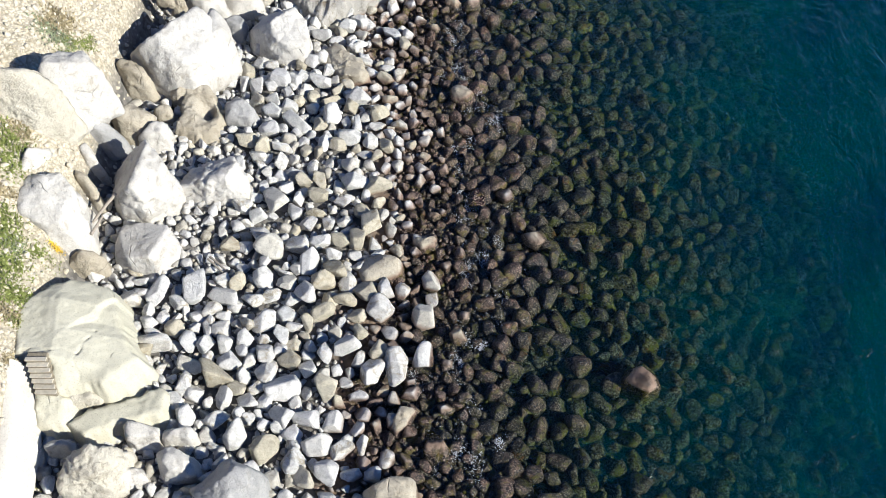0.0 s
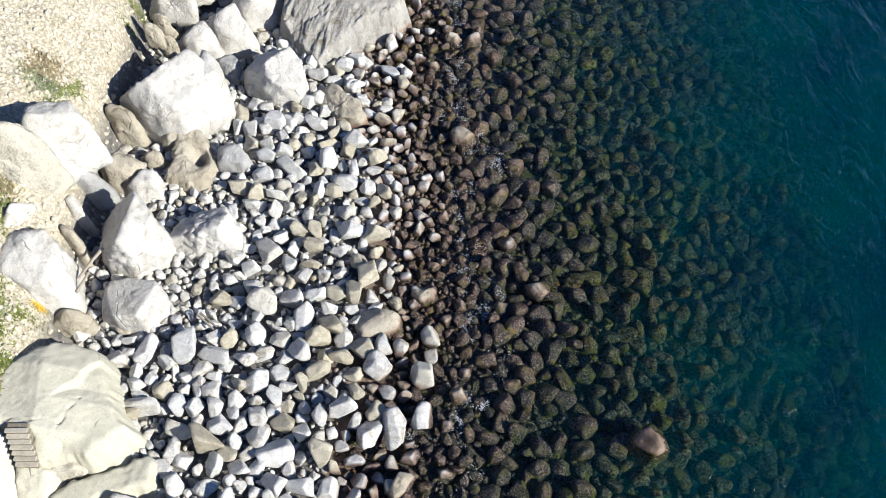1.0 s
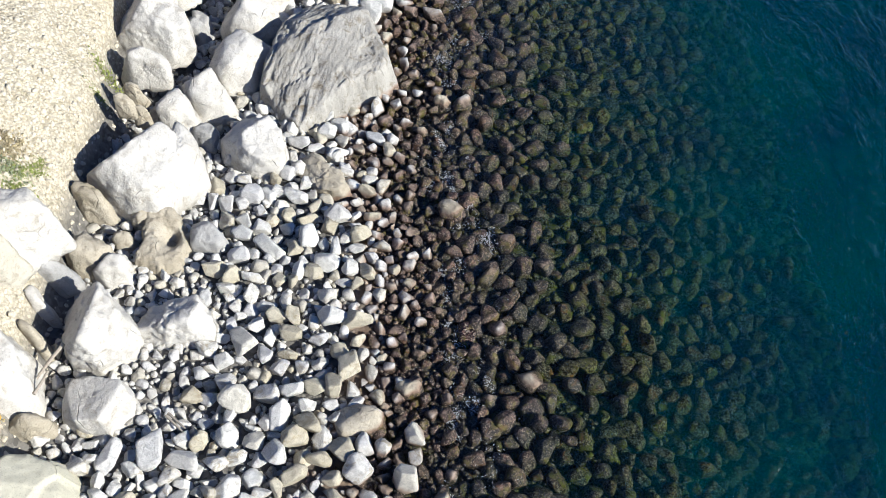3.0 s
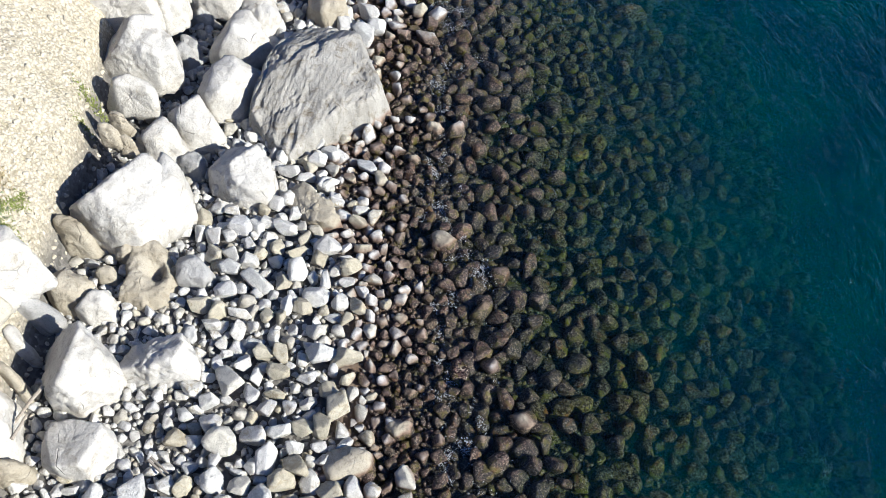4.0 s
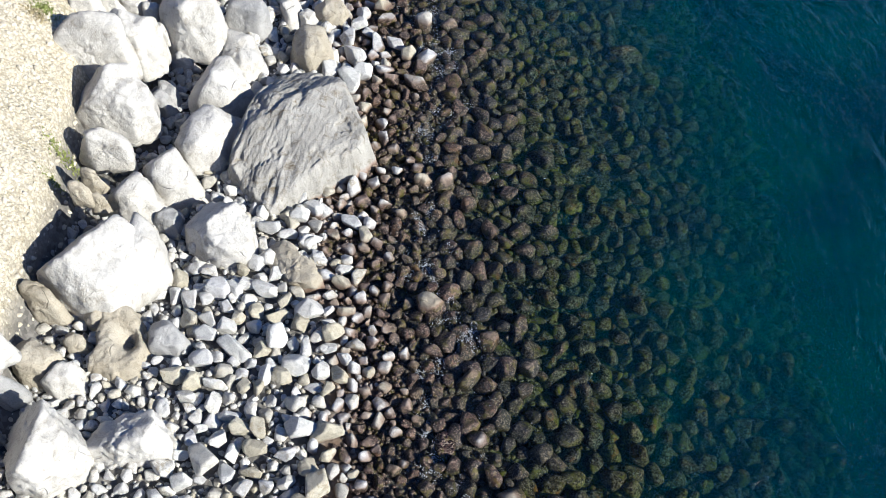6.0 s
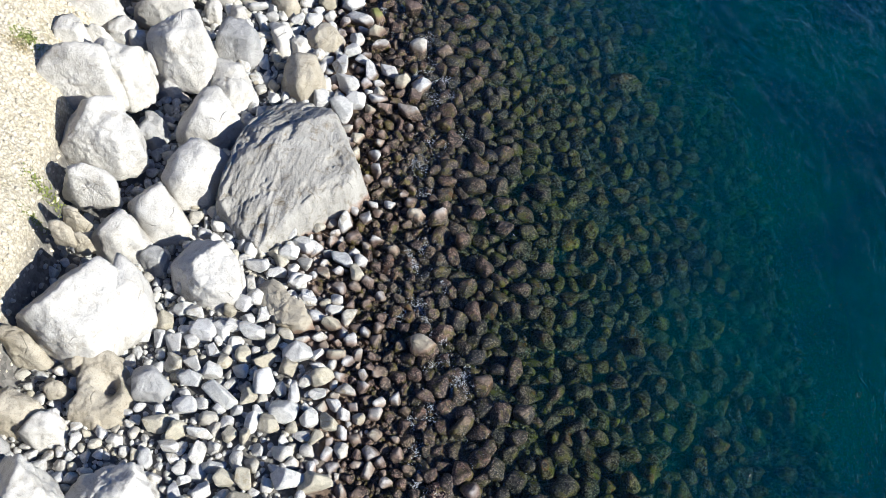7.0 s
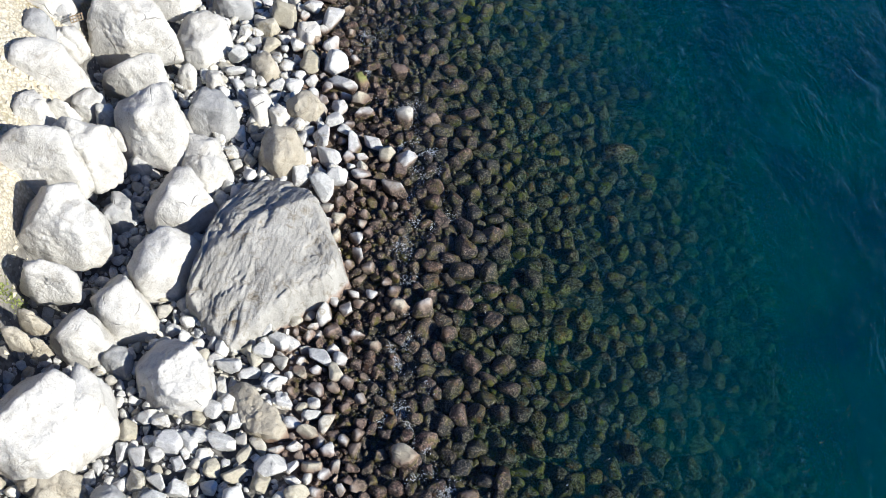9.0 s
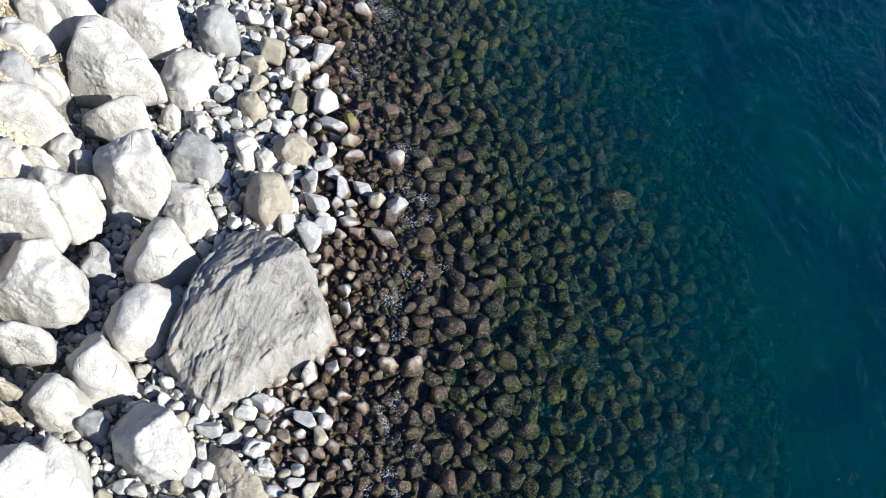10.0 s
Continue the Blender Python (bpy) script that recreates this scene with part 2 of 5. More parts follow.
def water_depth_material(murkiness, clearness):
    """A sheet inside the water that stands for the depth above it: it takes out red and scatters a little blue-green."""
    m, nt, bsdf = graph("sea_depth")
    nt.nodes.remove(bsdf)
    out = nt.nodes["Material Output"]
    clear = node(nt, "ShaderNodeBsdfTransparent", [("Color", (*clearness, 1))])
    hue = blend(nt, steps(nt, grain(nt, 0.16, 5, 0.6, warp=0.8), [(0.40, 0.0), (0.62, 1.0)]), (0.006, 0.052, 0.088), (0.007, 0.092, 0.100))
    murk = node(nt, "ShaderNodeBsdfDiffuse", [("Color", hue)])
    cloud = node(nt, "ShaderNodeMapRange", [("Value", grain(nt, 0.25, 9, 0.74, warp=1.2)), ("From Min", 0.32), ("From Max", 0.68), ("To Min", murkiness * 0.5), ("To Max", murkiness * 1.25)]).outputs[0]
    mix = node(nt, "ShaderNodeMixShader", [(0, cloud), (1, clear.outputs[0]), (2, murk.outputs[0])])
    nt.links.new(mix.outputs[0], out.inputs["Surface"])
    return m


def plain(name, colour, rough=0.8, vary=0.25, scale=6.0):
    m, nt, bsdf = graph(name)
    f = steps(nt, grain(nt, scale, 6, 0.7), [(0.3, 1.0 - vary), (0.7, 1.0 + vary * 0.5)])
    c = blend(nt, 1.0, colour, f, "MULTIPLY")
    c = blend(nt, math_node(nt, "MULTIPLY", chance(nt), 0.5), c, tuple(v * 0.55 for v in colour))
    nt.links.new(c, bsdf.inputs["Base Color"])
    bsdf.inputs["Roughness"].default_value = rough
    return m


fleck_pale = plain("painted_glint", (0.10, 0.19, 0.22), 0.5, 0.4, 3.0)
foam_white = plain("sea_foam", (0.62, 0.64, 0.66), 0.7, 0.2, 12.0)
leaf_green = plain("coast_herb", (0.27, 0.31, 0.07), 0.7, 0.4, 3.0)
leaf_dry = plain("dry_grass", (0.42, 0.36, 0.20), 0.85, 0.35, 3.0)
leaf_gray = plain("silver_herb", (0.34, 0.38, 0.22), 0.8, 0.3, 3.0)
petal = plain("yellow_blossom", (0.80, 0.58, 0.02), 0.6, 0.1)
drift = plain("driftwood_grey", (0.36, 0.32, 0.26), 0.85, 0.4, 14.0)
rail_wood = plain("pallet_wood", (0.42, 0.33, 0.2), 0.85, 0.4, 14.0)
# Step fronts coloured darker, in place of the thin shadow under each nosing.
bankstone_dark = rock("shaded_step", (0.30, 0.27, 0.20), (0.22, 0.19, 0.13), (0.15, 0.13, 0.08), 0.6, 0.0, 0.6)
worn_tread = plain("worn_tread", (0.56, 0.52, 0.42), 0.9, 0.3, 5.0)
mortar = rock("pale_concrete", (0.60, 0.575, 0.51), (0.54, 0.51, 0.44), (0.46, 0.42, 0.33), 0.4, 0.0, 0.5)

# ---- the lie of the land: height over the distance inland of the waterline ----
SHORE_Y = [-40, 10, 14, 17, 20, 24.5, 27.7, 29.6, 33.6, 37, 41.4, 44.5, 47.8, 50.4, 53.5, 58, 120]
SHORE_X = [-0.1, -0.1, -0.2, 0.3, 1.2, 1.2, 0.9, 0.2, 0.6, 0.8, 0.7, 0.2, -0.9, -1.7, -2.2, -2.5, -2.5]
SHORE = 0.6
INLAND = [-600, -60, -34, -22, -15, -10.5, -6, -2.5, 0, 3, 6, 9, 11, 12.3, 12.9, 14.6, 17, 24, 60, 400]
HEIGHT = [-40, -20, -13, -5.0, -2.75, -1.65, -0.95, -0.48, -0.22, 0.22, 0.72, 1.3, 1.8, 2.2, 4.3, 6.2, 8.2, 13, 30, 60]


def lump(x, y, s):
    """Smooth unevenness between -1 and 1, from a few waves laid across one another."""
    return (np.sin(x * s + 1.3 * np.sin(y * s * 0.7 + 0.4)) + np.sin(y * s * 1.13 + 1.7 * np.sin(x * s * 0.61 + 2.0)) + np.sin((x + y) * s * 0.71 + 0.9)) / 3


def land(x, y):
    x, y = np.asarray(x, float), np.asarray(y, float)
    low = np.interp(y, SHORE_Y, SHORE_X) - SHORE + 0.15 * lump(x * 0, y, 1.1)
    d = SHORE - x + low * np.clip((x + 9.0) / 6.0, 0, 1) * np.clip((30 - x) / 15, 0, 1)
    d = d - np.clip((d - 10.5) / 1.5, 0, 1) * (1.1 * np.exp(-((y - 19) / 13.0) ** 6) + 0.8 * np.exp(-((y - 47) / 6.0) ** 4) + 1.0 * np.exp(-((y - 36.5) / 5.0) ** 4))
    z = np.interp(d, INLAND, HEIGHT)
    steep = np.clip((d - 11.5) / 2.5, 0, 1) * np.clip((60 - d) / 30, 0, 1)
    z = z - 0.45 * np.clip((d - 7.5) / 1.5, 0, 1) * np.clip((12.6 - d) / 0.6, 0, 1) * np.clip((y - 25) / 4, 0, 1)
    z = z - 0.24 * np.exp(-((x + 2.2) / 1.3) ** 2 - ((y - 34.4) / 2.2) ** 2)
    return z + steep * (0.35 * lump(x, y, 0.9) + 0.16 * lump(x + 5, y, 2.3)) + 0.06 * lump(x, y + 3, 1.6) * (np.abs(d) < 60)


def mesh_object(name, verts, faces, material, parent=None, smooth=True):
    me = bpy.data.meshes.new(name)
    verts, faces = np.asarray(verts, np.float32), np.asarray(faces, np.int32)
    n = faces.shape[1]
    me.vertices.add(len(verts))
    me.vertices.foreach_set("co", verts.ravel())
    me.loops.add(faces.size)
    me.loops.foreach_set("vertex_index", faces.ravel())
    me.polygons.add(len(faces))
    me.polygons.foreach_set("loop_start", np.arange(0, faces.size, n, dtype=np.int32))
    me.polygons.foreach_set("use_smooth", np.full(len(faces), smooth))
    me.update(calc_edges=True)
    me.validate()
    me.materials.append(material)
    ob = new(name, me)
    if parent:
        ob.parent = parent
    return ob


def sheet(name, xs, ys, zfun, material, parent=None):
    gx, gy = np.meshgrid(xs, ys)
    v = np.stack([gx, gy, zfun(gx, gy)], -1).reshape(-1, 3)
    i = np.arange(len(ys) - 1)[:, None] * len(xs) + np.arange(len(xs) - 1)
    f = np.stack([i, i + 1, i + 1 + len(xs), i + len(xs)], -1).reshape(-1, 4)
    return mesh_object(name, v, f, material, parent)


near_x = np.r_[-400, -200, -100, -60, -40, np.arange(-30, 18, 0.22), np.arange(18, 40, 1.0), 60, 100, 200, 600]
near_y = np.r_[-600, -200, -80, -30, -10, np.arange(0, 75, 0.25), 85, 110, 160, 300, 700]
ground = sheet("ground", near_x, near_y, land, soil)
tagged(ground, "pale shingle and conglomerate slope falling to a stony sea bed", "ground", kind="structure")

far_x = np.r_[0.0, np.arange(1, 40, 1.0), 60, 120, 300, 600]
far_y = np.r_[-600, -200, -60, np.arange(-20, 100, 2.0), 130, 250, 700]
water = sheet("water", far_x - 4.0, far_y, lambda x, y: 0 * x, water_surface_material())
tagged(water, "clear rippled blue-green sea water over stones", "sea", kind="structure")
for level, murkiness, clearness in ((-0.45, 0.055, (0.93, 0.98, 0.985)), (-0.85, 0.15, (0.88, 0.965, 0.975)), (-1.3, 0.21, (0.84, 0.955, 0.97)),
                                    (-1.9, 0.27, (0.70, 0.94, 0.965)), (-2.9, 0.42, (0.6, 0.92, 0.955)), (-4.2, 0.75, (0.5, 0.9, 0.94))):
    layer = sheet("water_layer", far_x - 1.0, far_y, lambda x, y: 0 * x + level + 0.10 * lump(x, y, 0.5), water_depth_material(murkiness, clearness), water)


# ---- rocks ----
def ball(sub):
    bm = bmesh.new()
    bmesh.ops.create_icosphere(bm, subdivisions=sub, radius=1.0)
    v = np.array([p.co[:] for p in bm.verts])
    f = np.array([[p.index for p in face.verts] for face in bm.faces])
    bm.free()
    return v / np.linalg.norm(v, axis=1)[:, None], f


BALLS = {s: ball(s) for s in (1, 2, 3, 4, 5, 6)}


def cut(dirs, normals, dists, sharp):
    """The radius, in each direction, of a block that is bounded by planes, with slightly rounded edges."""
    k = np.maximum(dirs @ np.asarray(normals).T / np.asarray(dists), 0)
    return (k ** sharp).sum(1) ** (-1.0 / sharp)


def bumps(p, seed, octaves=4, lac=2.1, gain=0.52):
    out, amp = np.zeros(len(p)), 1.0
    rng = np.random.default_rng(seed)
    for _ in range(octaves):
        acc = np.zeros(len(p))
        for _ in range(5):
            w = rng.normal(size=3)
            w /= np.linalg.norm(w)
            side = rng.normal(size=3)
            acc += np.sin(p @ w * rng.uniform(2.2, 3.6) + rng.uniform(0, 6.3) + 1.1 * np.sin(p @ side * 1.7 + rng.uniform(0, 6.3)))
        out += amp * acc / 5
        p, amp = p * lac, amp * gain
    return out


def roughened(p, seed, rough, size):
    """Weathering: broad hollows, ledges and cracks, in metres along the radius."""
    shift = Vector((seed * 7.3, seed * 3.1, seed * 1.7))
    off = np.empty(len(p))
    for i, co in enumerate(p):
        v = Vector(co) + shift
        broad = noise.noise(v * 0.9) * 0.085
        ledge = noise.ridged_multi_fractal(v * 1.1, 0.9, 2.1, 5, 1.0, 2.0) * 0.045 - 0.045
        d = noise.voronoi(v * 1.5)[0]
        crack = -0.025 * max(0.0, 1.0 - (d[1] - d[0]) / 0.10)
        chip = 0.09 * (noise.cell(v * 2.2 + Vector((noise.noise(v * 2), noise.noise(v * 2 + Vector((9, 9, 9))), 0)) * 0.6) - 0.5) * 0.22
        off[i] = broad + ledge + crack + chip + noise.noise(v * 4.5) * 0.03 + noise.noise(v * 10) * 0.016
    r = np.linalg.norm(p, axis=1)
    return p * (1 + rough * 1.35 * off * min(1.0, 0.55 + size * 0.3) / r)[:, None]


PLANS = []      # where boulders stand: centre and sides, to keep cobbles out


def boulder(base, height, sides, material, seed, rough=1.0, res=4, top=(), chips=8, label=""):
    """A broken block: sides as (direction in degrees, distance from the middle), top faces as (direction, tilt, share of the height)."""
    rng = np.random.default_rng(seed)
    normals, dists = [], []
    for az, dist in sides:
        lean = radians(rng.uniform(1, 13))
        normals.append((math.cos(radians(az)) * math.cos(lean), math.sin(radians(az)) * math.cos(lean), math.sin(lean)))
        dists.append(dist * math.cos(lean))
    up = 0.55 * height
    for az, tilt, share in top or [(rng.uniform(-110, 0), rng.uniform(12, 35), 0.85), (rng.uniform(60, 220), rng.uniform(25, 50), 0.9)]:
        t, a = radians(tilt), radians(az)
        normals.append((math.cos(a) * math.sin(t), math.sin(a) * math.sin(t), math.cos(t)))
        dists.append(up * share)
    normals += [(0, 0, 1), (0, 0, -1)]
    dists += [up, 0.45 * height + 0.35]
    size = np.mean([d for _, d in sides])
    for _ in range(min(chips, 5)):       # knocked-off corners
        a, t = rng.uniform(0, 2 * math.pi), radians(rng.uniform(35, 65))
        n = np.array((math.cos(a) * math.sin(t), math.sin(a) * math.sin(t), math.cos(t)))
        reach = math.sin(t) * size + math.cos(t) * up
        normals.append(tuple(n))
        dists.append(reach * rng.uniform(0.84, 0.97))
    hull = BALLS[3][0] * cut(BALLS[3][0], normals, dists, 34)[:, None]
    for _ in range(chips):               # chips and broken faces all over
        n = rng.normal(size=3)
        n[2] = abs(n[2]) * 0.8
        n /= np.linalg.norm(n)
        normals.append(tuple(n))
        dists.append(float((hull @ n).max()) * rng.uniform(0.80, 0.96))
    dirs, faces = BALLS[res]
    p = dirs * cut(dirs, normals, dists, 90)[:, None]
    p = roughened(p, seed, rough, size)
    p += np.array((0, 0, 0.45 * height))
    ob = mesh_object("boulder", p, faces, material)
    ob.location = base
    PLANS.append((base[0], base[1], sides))
    return tagged(ob, label, "boulder", "shore boulders")


boulder((-10.86, 28.65, 1.8), 3.3, [(164, 1.54), (149, 1.42), (-177, 1.95), (-121, 1.66), (-111, 1.67), (-83, 1.78), (-19, 1.54), (-13, 1.52), (12, 1.76), (77, 1.74), (86, 1.69), (141, 1.63)], limestone, 3, rough=1.0, res=5, top=[(205, 45, 0.95), (-25, 33, 0.62), (140, 48, 0.42), (-100, 55, 0.85)], chips=3, label="huge white limestone boulder with sharp ridge on the beach")
boulder((-9.36, 29.13, 1.6), 2.3, [(-168, 0.74), (-47, 0.94), (-28, 0.76), (19, 0.77), (64, 1.19), (175, 0.56)], limestone, 4, rough=1.0, res=4, chips=8, label="white limestone boulder leaning on a larger boulder")
boulder((-6.96, 31.04, 0.8), 2.1, [(-164, 1.25), (-137, 1.03), (-117, 1.15), (-71, 1.4), (-8, 1.42), (12, 1.27), (47, 1.03), (79, 1.22), (125, 1.51), (172, 1.43)], limestone, 5, rough=1.0, res=5, top=[(215, 42, 0.86), (-40, 24, 0.74), (128, 36, 0.62)], chips=3, label="white limestone boulder with chiselled faces among cobbles")
boulder((-8.07, 38.50, 1.4), 2.2, [(-138, 1.16), (-90, 1.12), (-41, 1.26), (45, 1.05), (57, 1.06), (101, 1.25), (124, 1.31), (174, 1.25), (-150, 1.22)], limestone, 7, rough=1.0, res=4, top=[(212, 50, 0.74), (-25, 30, 0.7), (165, 52, 0.35)], chips=8, label="white limestone boulder with a dark pitted side")
boulder((-8.02, 35.58, 1.2), 2.0, [(-89, 1.34), (-66, 1.05), (-24, 0.97), (-17, 0.97), (36, 1.45), (91, 1.24), (133, 0.97), (147, 0.9), (-142, 1.35)], limestone, 8, rough=1.0, res=4, top=[(200, 42, 0.98), (-90, 18, 0.85), (20, 50, 0.95)], chips=8, label="smooth white limestone boulder wedged between others")
boulder((-9.30, 33.85, 1.2), 2.2, [(-154, 0.87), (-147, 0.95), (-70, 1.29), (-35, 1.43), (16, 1.16), (52, 0.78), (35, 0.66), (117, 1.59), (156, 1.37), (-163, 0.94)], limestone, 9, rough=1.3, res=4, top=[(215, 44, 0.76), (-50, 35, 0.7), (140, 48, 0.4)], chips=8, label="weathered white limestone boulder with hollows")
boulder((-10.32, 32.15, 1.6), 2.0, [(-151, 0.91), (-100, 0.81), (-66, 0.78), (-14, 1.1), (17, 0.97), (71, 0.72), (73, 0.73), (142, 0.94), (176, 0.95)], limestone, 10, rough=1.0, res=4, top=[(215, 38, 0.95), (-50, 25, 0.8), (150, 50, 0.5)], chips=8, label="blocky white limestone boulder beside the bank")
boulder((-11.65, 36.31, 2.2), 2.9, [(179, 1.62), (-106, 1.01), (-96, 0.98), (-53, 1.53), (17, 1.54), (45, 1.32), (85, 1.0), (90, 1.03), (173, 1.63)], limestone, 11, rough=1.0, res=5, top=[(222, 50, 0.9), (-20, 28, 0.75), (180, 50, 0.55)], chips=3, label="large bleached limestone boulder beside the conglomerate bank")
boulder((-12.72, 38.47, 2.8), 3.4, [(-165, 1.72), (-90, 0.52), (-88, 0.52), (-10, 1.56), (12, 1.58), (87, 0.61), (94, 0.55), (124, 1.01), (147, 1.38)], limestone, 12, rough=1.0, res=5, top=[(215, 45, 0.95), (-40, 20, 0.85), (170, 50, 0.7)], chips=3, label="large square limestone boulder on the bank")
boulder((-11.45, 39.75, 2.5), 2.4, [(-160, 1.15), (-105, 0.85), (-45, 1.1), (5, 1.2), (60, 0.95), (120, 1.0), (170, 1.2)], limestone, 13, rough=1.2, res=5, top=[(-60, 20, 0.85), (215, 40, 0.8), (60, 35, 0.9)], chips=4, label="white limestone boulder with a cracked front")
boulder((-9.18, 41.62, 1.9), 2.9, [(-127, 1.17), (-100, 1.13), (-54, 1.29), (-6, 1.36), (23, 1.15), (73, 1.3), (113, 1.18), (141, 1.2), (-177, 1.42)], limestone, 14, rough=1.0, res=5, top=[(195, 22, 0.85), (-50, 18, 0.9), (90, 40, 0.95)], chips=3, label="rounded pale limestone boulder with rough crown")
boulder((-7.23, 43.11, 1.4), 1.6, [(-97, 0.59), (-99, 0.6), (-49, 0.91), (17, 1.01), (61, 0.79), (105, 0.68), (151, 0.95), (-153, 1.15)], graystone, 15, rough=1.2, res=4, top=[(-70, 15, 0.9)], chips=8, label="grey pitted limestone boulder lying on its side")
boulder((-7.19, 40.67, 1.2), 1.5, [(-158, 0.84), (-115, 1.09), (-38, 1.04), (1, 0.8), (23, 0.8), (117, 1.1), (-177, 0.8)], limestone, 16, rough=1.6, res=4, top=[(225, 38, 0.8), (-50, 20, 0.9)], chips=8, label="white limestone boulder with water-worn grooves")
boulder((-11.09, 46.59, 2.2), 3.4, [(-166, 1.56), (-71, 0.88), (-101, 0.81), (-69, 1.4), (-17, 2.01), (45, 1.34), (59, 1.24), (98, 1.22), (-172, 1.57)], limestone, 17, rough=1.0, res=5, top=[(225, 45, 0.95), (-30, 30, 0.75), (178, 62, 0.8)], chips=3, label="large white limestone boulder with a dark side")
boulder((-10.34, 49.28, 2.7), 2.6, [(-117, 0.93), (-74, 0.85), (-33, 1.32), (38, 1.63), (95, 0.71), (125, 1.06), (146, 1.51), (-96, 0.66)], limestone, 18, rough=1.0, res=5, top=[(215, 40, 0.9), (-40, 22, 0.85)], chips=3, label="broad white limestone boulder above the cobbles")
boulder((-10.42, 44.56, 2.1), 1.8, [(-105, 0.63), (-88, 0.58), (-30, 1.08), (34, 1.06), (77, 0.73), (115, 0.62), (-162, 1.5)], limestone, 19, rough=1.0, res=4, top=[(-60, 35, 0.75), (125, 50, 0.6)], chips=8, label="wedge-shaped white limestone boulder")
boulder((-8.32, 47.68, 1.3), 1.7, [(-108, 1.27), (-47, 0.93), (-25, 0.92), (27, 1.33), (99, 1.01), (145, 0.98), (-156, 1.16)], limestone, 20, rough=1.4, res=4, top=[(215, 38, 0.85), (-60, 25, 0.85)], chips=8, label="white limestone boulder with broken corner")
boulder((-7.51, 51.14, 1.2), 1.6, [(-141, 0.82), (-110, 0.89), (-41, 1.15), (9, 0.93), (52, 0.82), (112, 1.08), (179, 1.01)], graystone, 21, rough=1.3, res=4, top=[(210, 40, 0.8), (-60, 35, 0.8)], chips=8, label="grey limestone boulder with white edges")
boulder((-13.32, 42.86, 3.5), 2.6, [(-96, 0.83), (-73, 0.74), (-38, 1.13), (39, 1.19), (67, 0.9), (97, 0.75), (178, 1.16)], limestone, 22, rough=1.0, res=4, top=[(-50, 30, 0.8)], chips=8, label="cracked white limestone boulder against the bank")
boulder((-12.86, 48.06, 4.3), 2.5, [(-119, 0.67), (-93, 0.37), (-44, 0.79), (-34, 0.88), (94, 0.31), (-158, 1.23)], limestone, 23, rough=1.0, res=4, top=[(-50, 35, 0.8)], chips=8, label="tilted limestone block on the upper bank")
boulder((-13.98, 46.07, 4.8), 1.5, [(-83, 0.44), (-58, 0.5), (-13, 0.93), (83, 0.53), (112, 0.45), (179, 0.9)], limestone, 24, rough=1.0, res=4, chips=8, label="half-buried pale boulder with dry grass")
boulder((-10.73, 40.82, 2.6), 1.0, [(-114, 0.19), (-73, 0.32), (25, 0.37), (87, 0.19), (-167, 0.49)], limestone, 25, rough=1.0, res=4, chips=8, label="flat white stone caught between boulders")
boulder((-11.84, 42.21, 2.9), 1.1, [(-96, 0.45), (-51, 0.49), (-14, 0.6), (64, 0.51), (126, 0.45), (-169, 0.64)], limestone, 26, rough=1.0, res=4, chips=8, label="white angular stone between boulders")
boulder((-11.11, 41.82, 2.7), 1.1, [(-88, 0.33), (-17, 0.4), (53, 0.38), (105, 0.32), (-155, 0.38)], limestone, 27, rough=1.0, res=4, chips=8, label="shaded angular stone between boulders")
boulder((-12.58, 41.38, 3.5), 1.0, [(-86, 0.15), (-37, 0.36), (75, 0.24), (105, 0.16), (-165, 0.49)], limestone, 28, rough=1.0, res=4, chips=8, label="flat white stone between boulders")
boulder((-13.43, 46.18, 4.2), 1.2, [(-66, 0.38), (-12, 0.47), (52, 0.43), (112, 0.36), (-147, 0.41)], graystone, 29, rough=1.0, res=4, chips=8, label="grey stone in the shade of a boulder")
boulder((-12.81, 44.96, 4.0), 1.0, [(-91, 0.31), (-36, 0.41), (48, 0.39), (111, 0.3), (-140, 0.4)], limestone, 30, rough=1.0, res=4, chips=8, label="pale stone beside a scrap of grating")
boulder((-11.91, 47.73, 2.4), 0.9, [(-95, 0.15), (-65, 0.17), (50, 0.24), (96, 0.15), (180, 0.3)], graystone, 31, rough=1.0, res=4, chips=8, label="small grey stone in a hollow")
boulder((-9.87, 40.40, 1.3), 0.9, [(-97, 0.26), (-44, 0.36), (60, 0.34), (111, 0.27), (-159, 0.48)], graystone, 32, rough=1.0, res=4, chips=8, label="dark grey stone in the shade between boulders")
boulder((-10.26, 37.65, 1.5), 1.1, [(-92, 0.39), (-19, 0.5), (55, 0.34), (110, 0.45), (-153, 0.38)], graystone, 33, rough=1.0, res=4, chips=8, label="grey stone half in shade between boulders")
boulder((-4.25, 41.73, 0.7), 1.5, [(-126, 0.98), (-65, 0.99), (-8, 0.92), (18, 0.87), (92, 1.0), (160, 0.88), (-162, 0.95)], tanstone, 34, rough=1.2, res=4, top=[(205, 38, 0.85), (-60, 20, 0.9)], chips=8, label="squat buff boulder with a small hollow on top")
boulder((-3.59, 44.63, 0.4), 1.1, [(-139, 0.64), (-72, 0.7), (-24, 0.74), (51, 0.68), (106, 0.63), (-156, 0.7)], tanstone, 35, rough=1.0, res=4, chips=8, label="buff pitted boulder among cobbles")
boulder((-5.46, 44.44, 0.8), 1.1, [(-154, 0.43), (-88, 0.9), (-13, 0.49), (52, 0.57), (128, 0.78), (-169, 0.46)], limestone, 36, rough=1.0, res=4, chips=8, label="tall narrow white stone among cobbles")
boulder((-4.59, 44.05, 0.7), 0.8, [(-49, 0.31), (54, 0.32), (126, 0.33), (-138, 0.33)], limestone, 37, rough=1.0, res=4, chips=8, label="small white stone block")
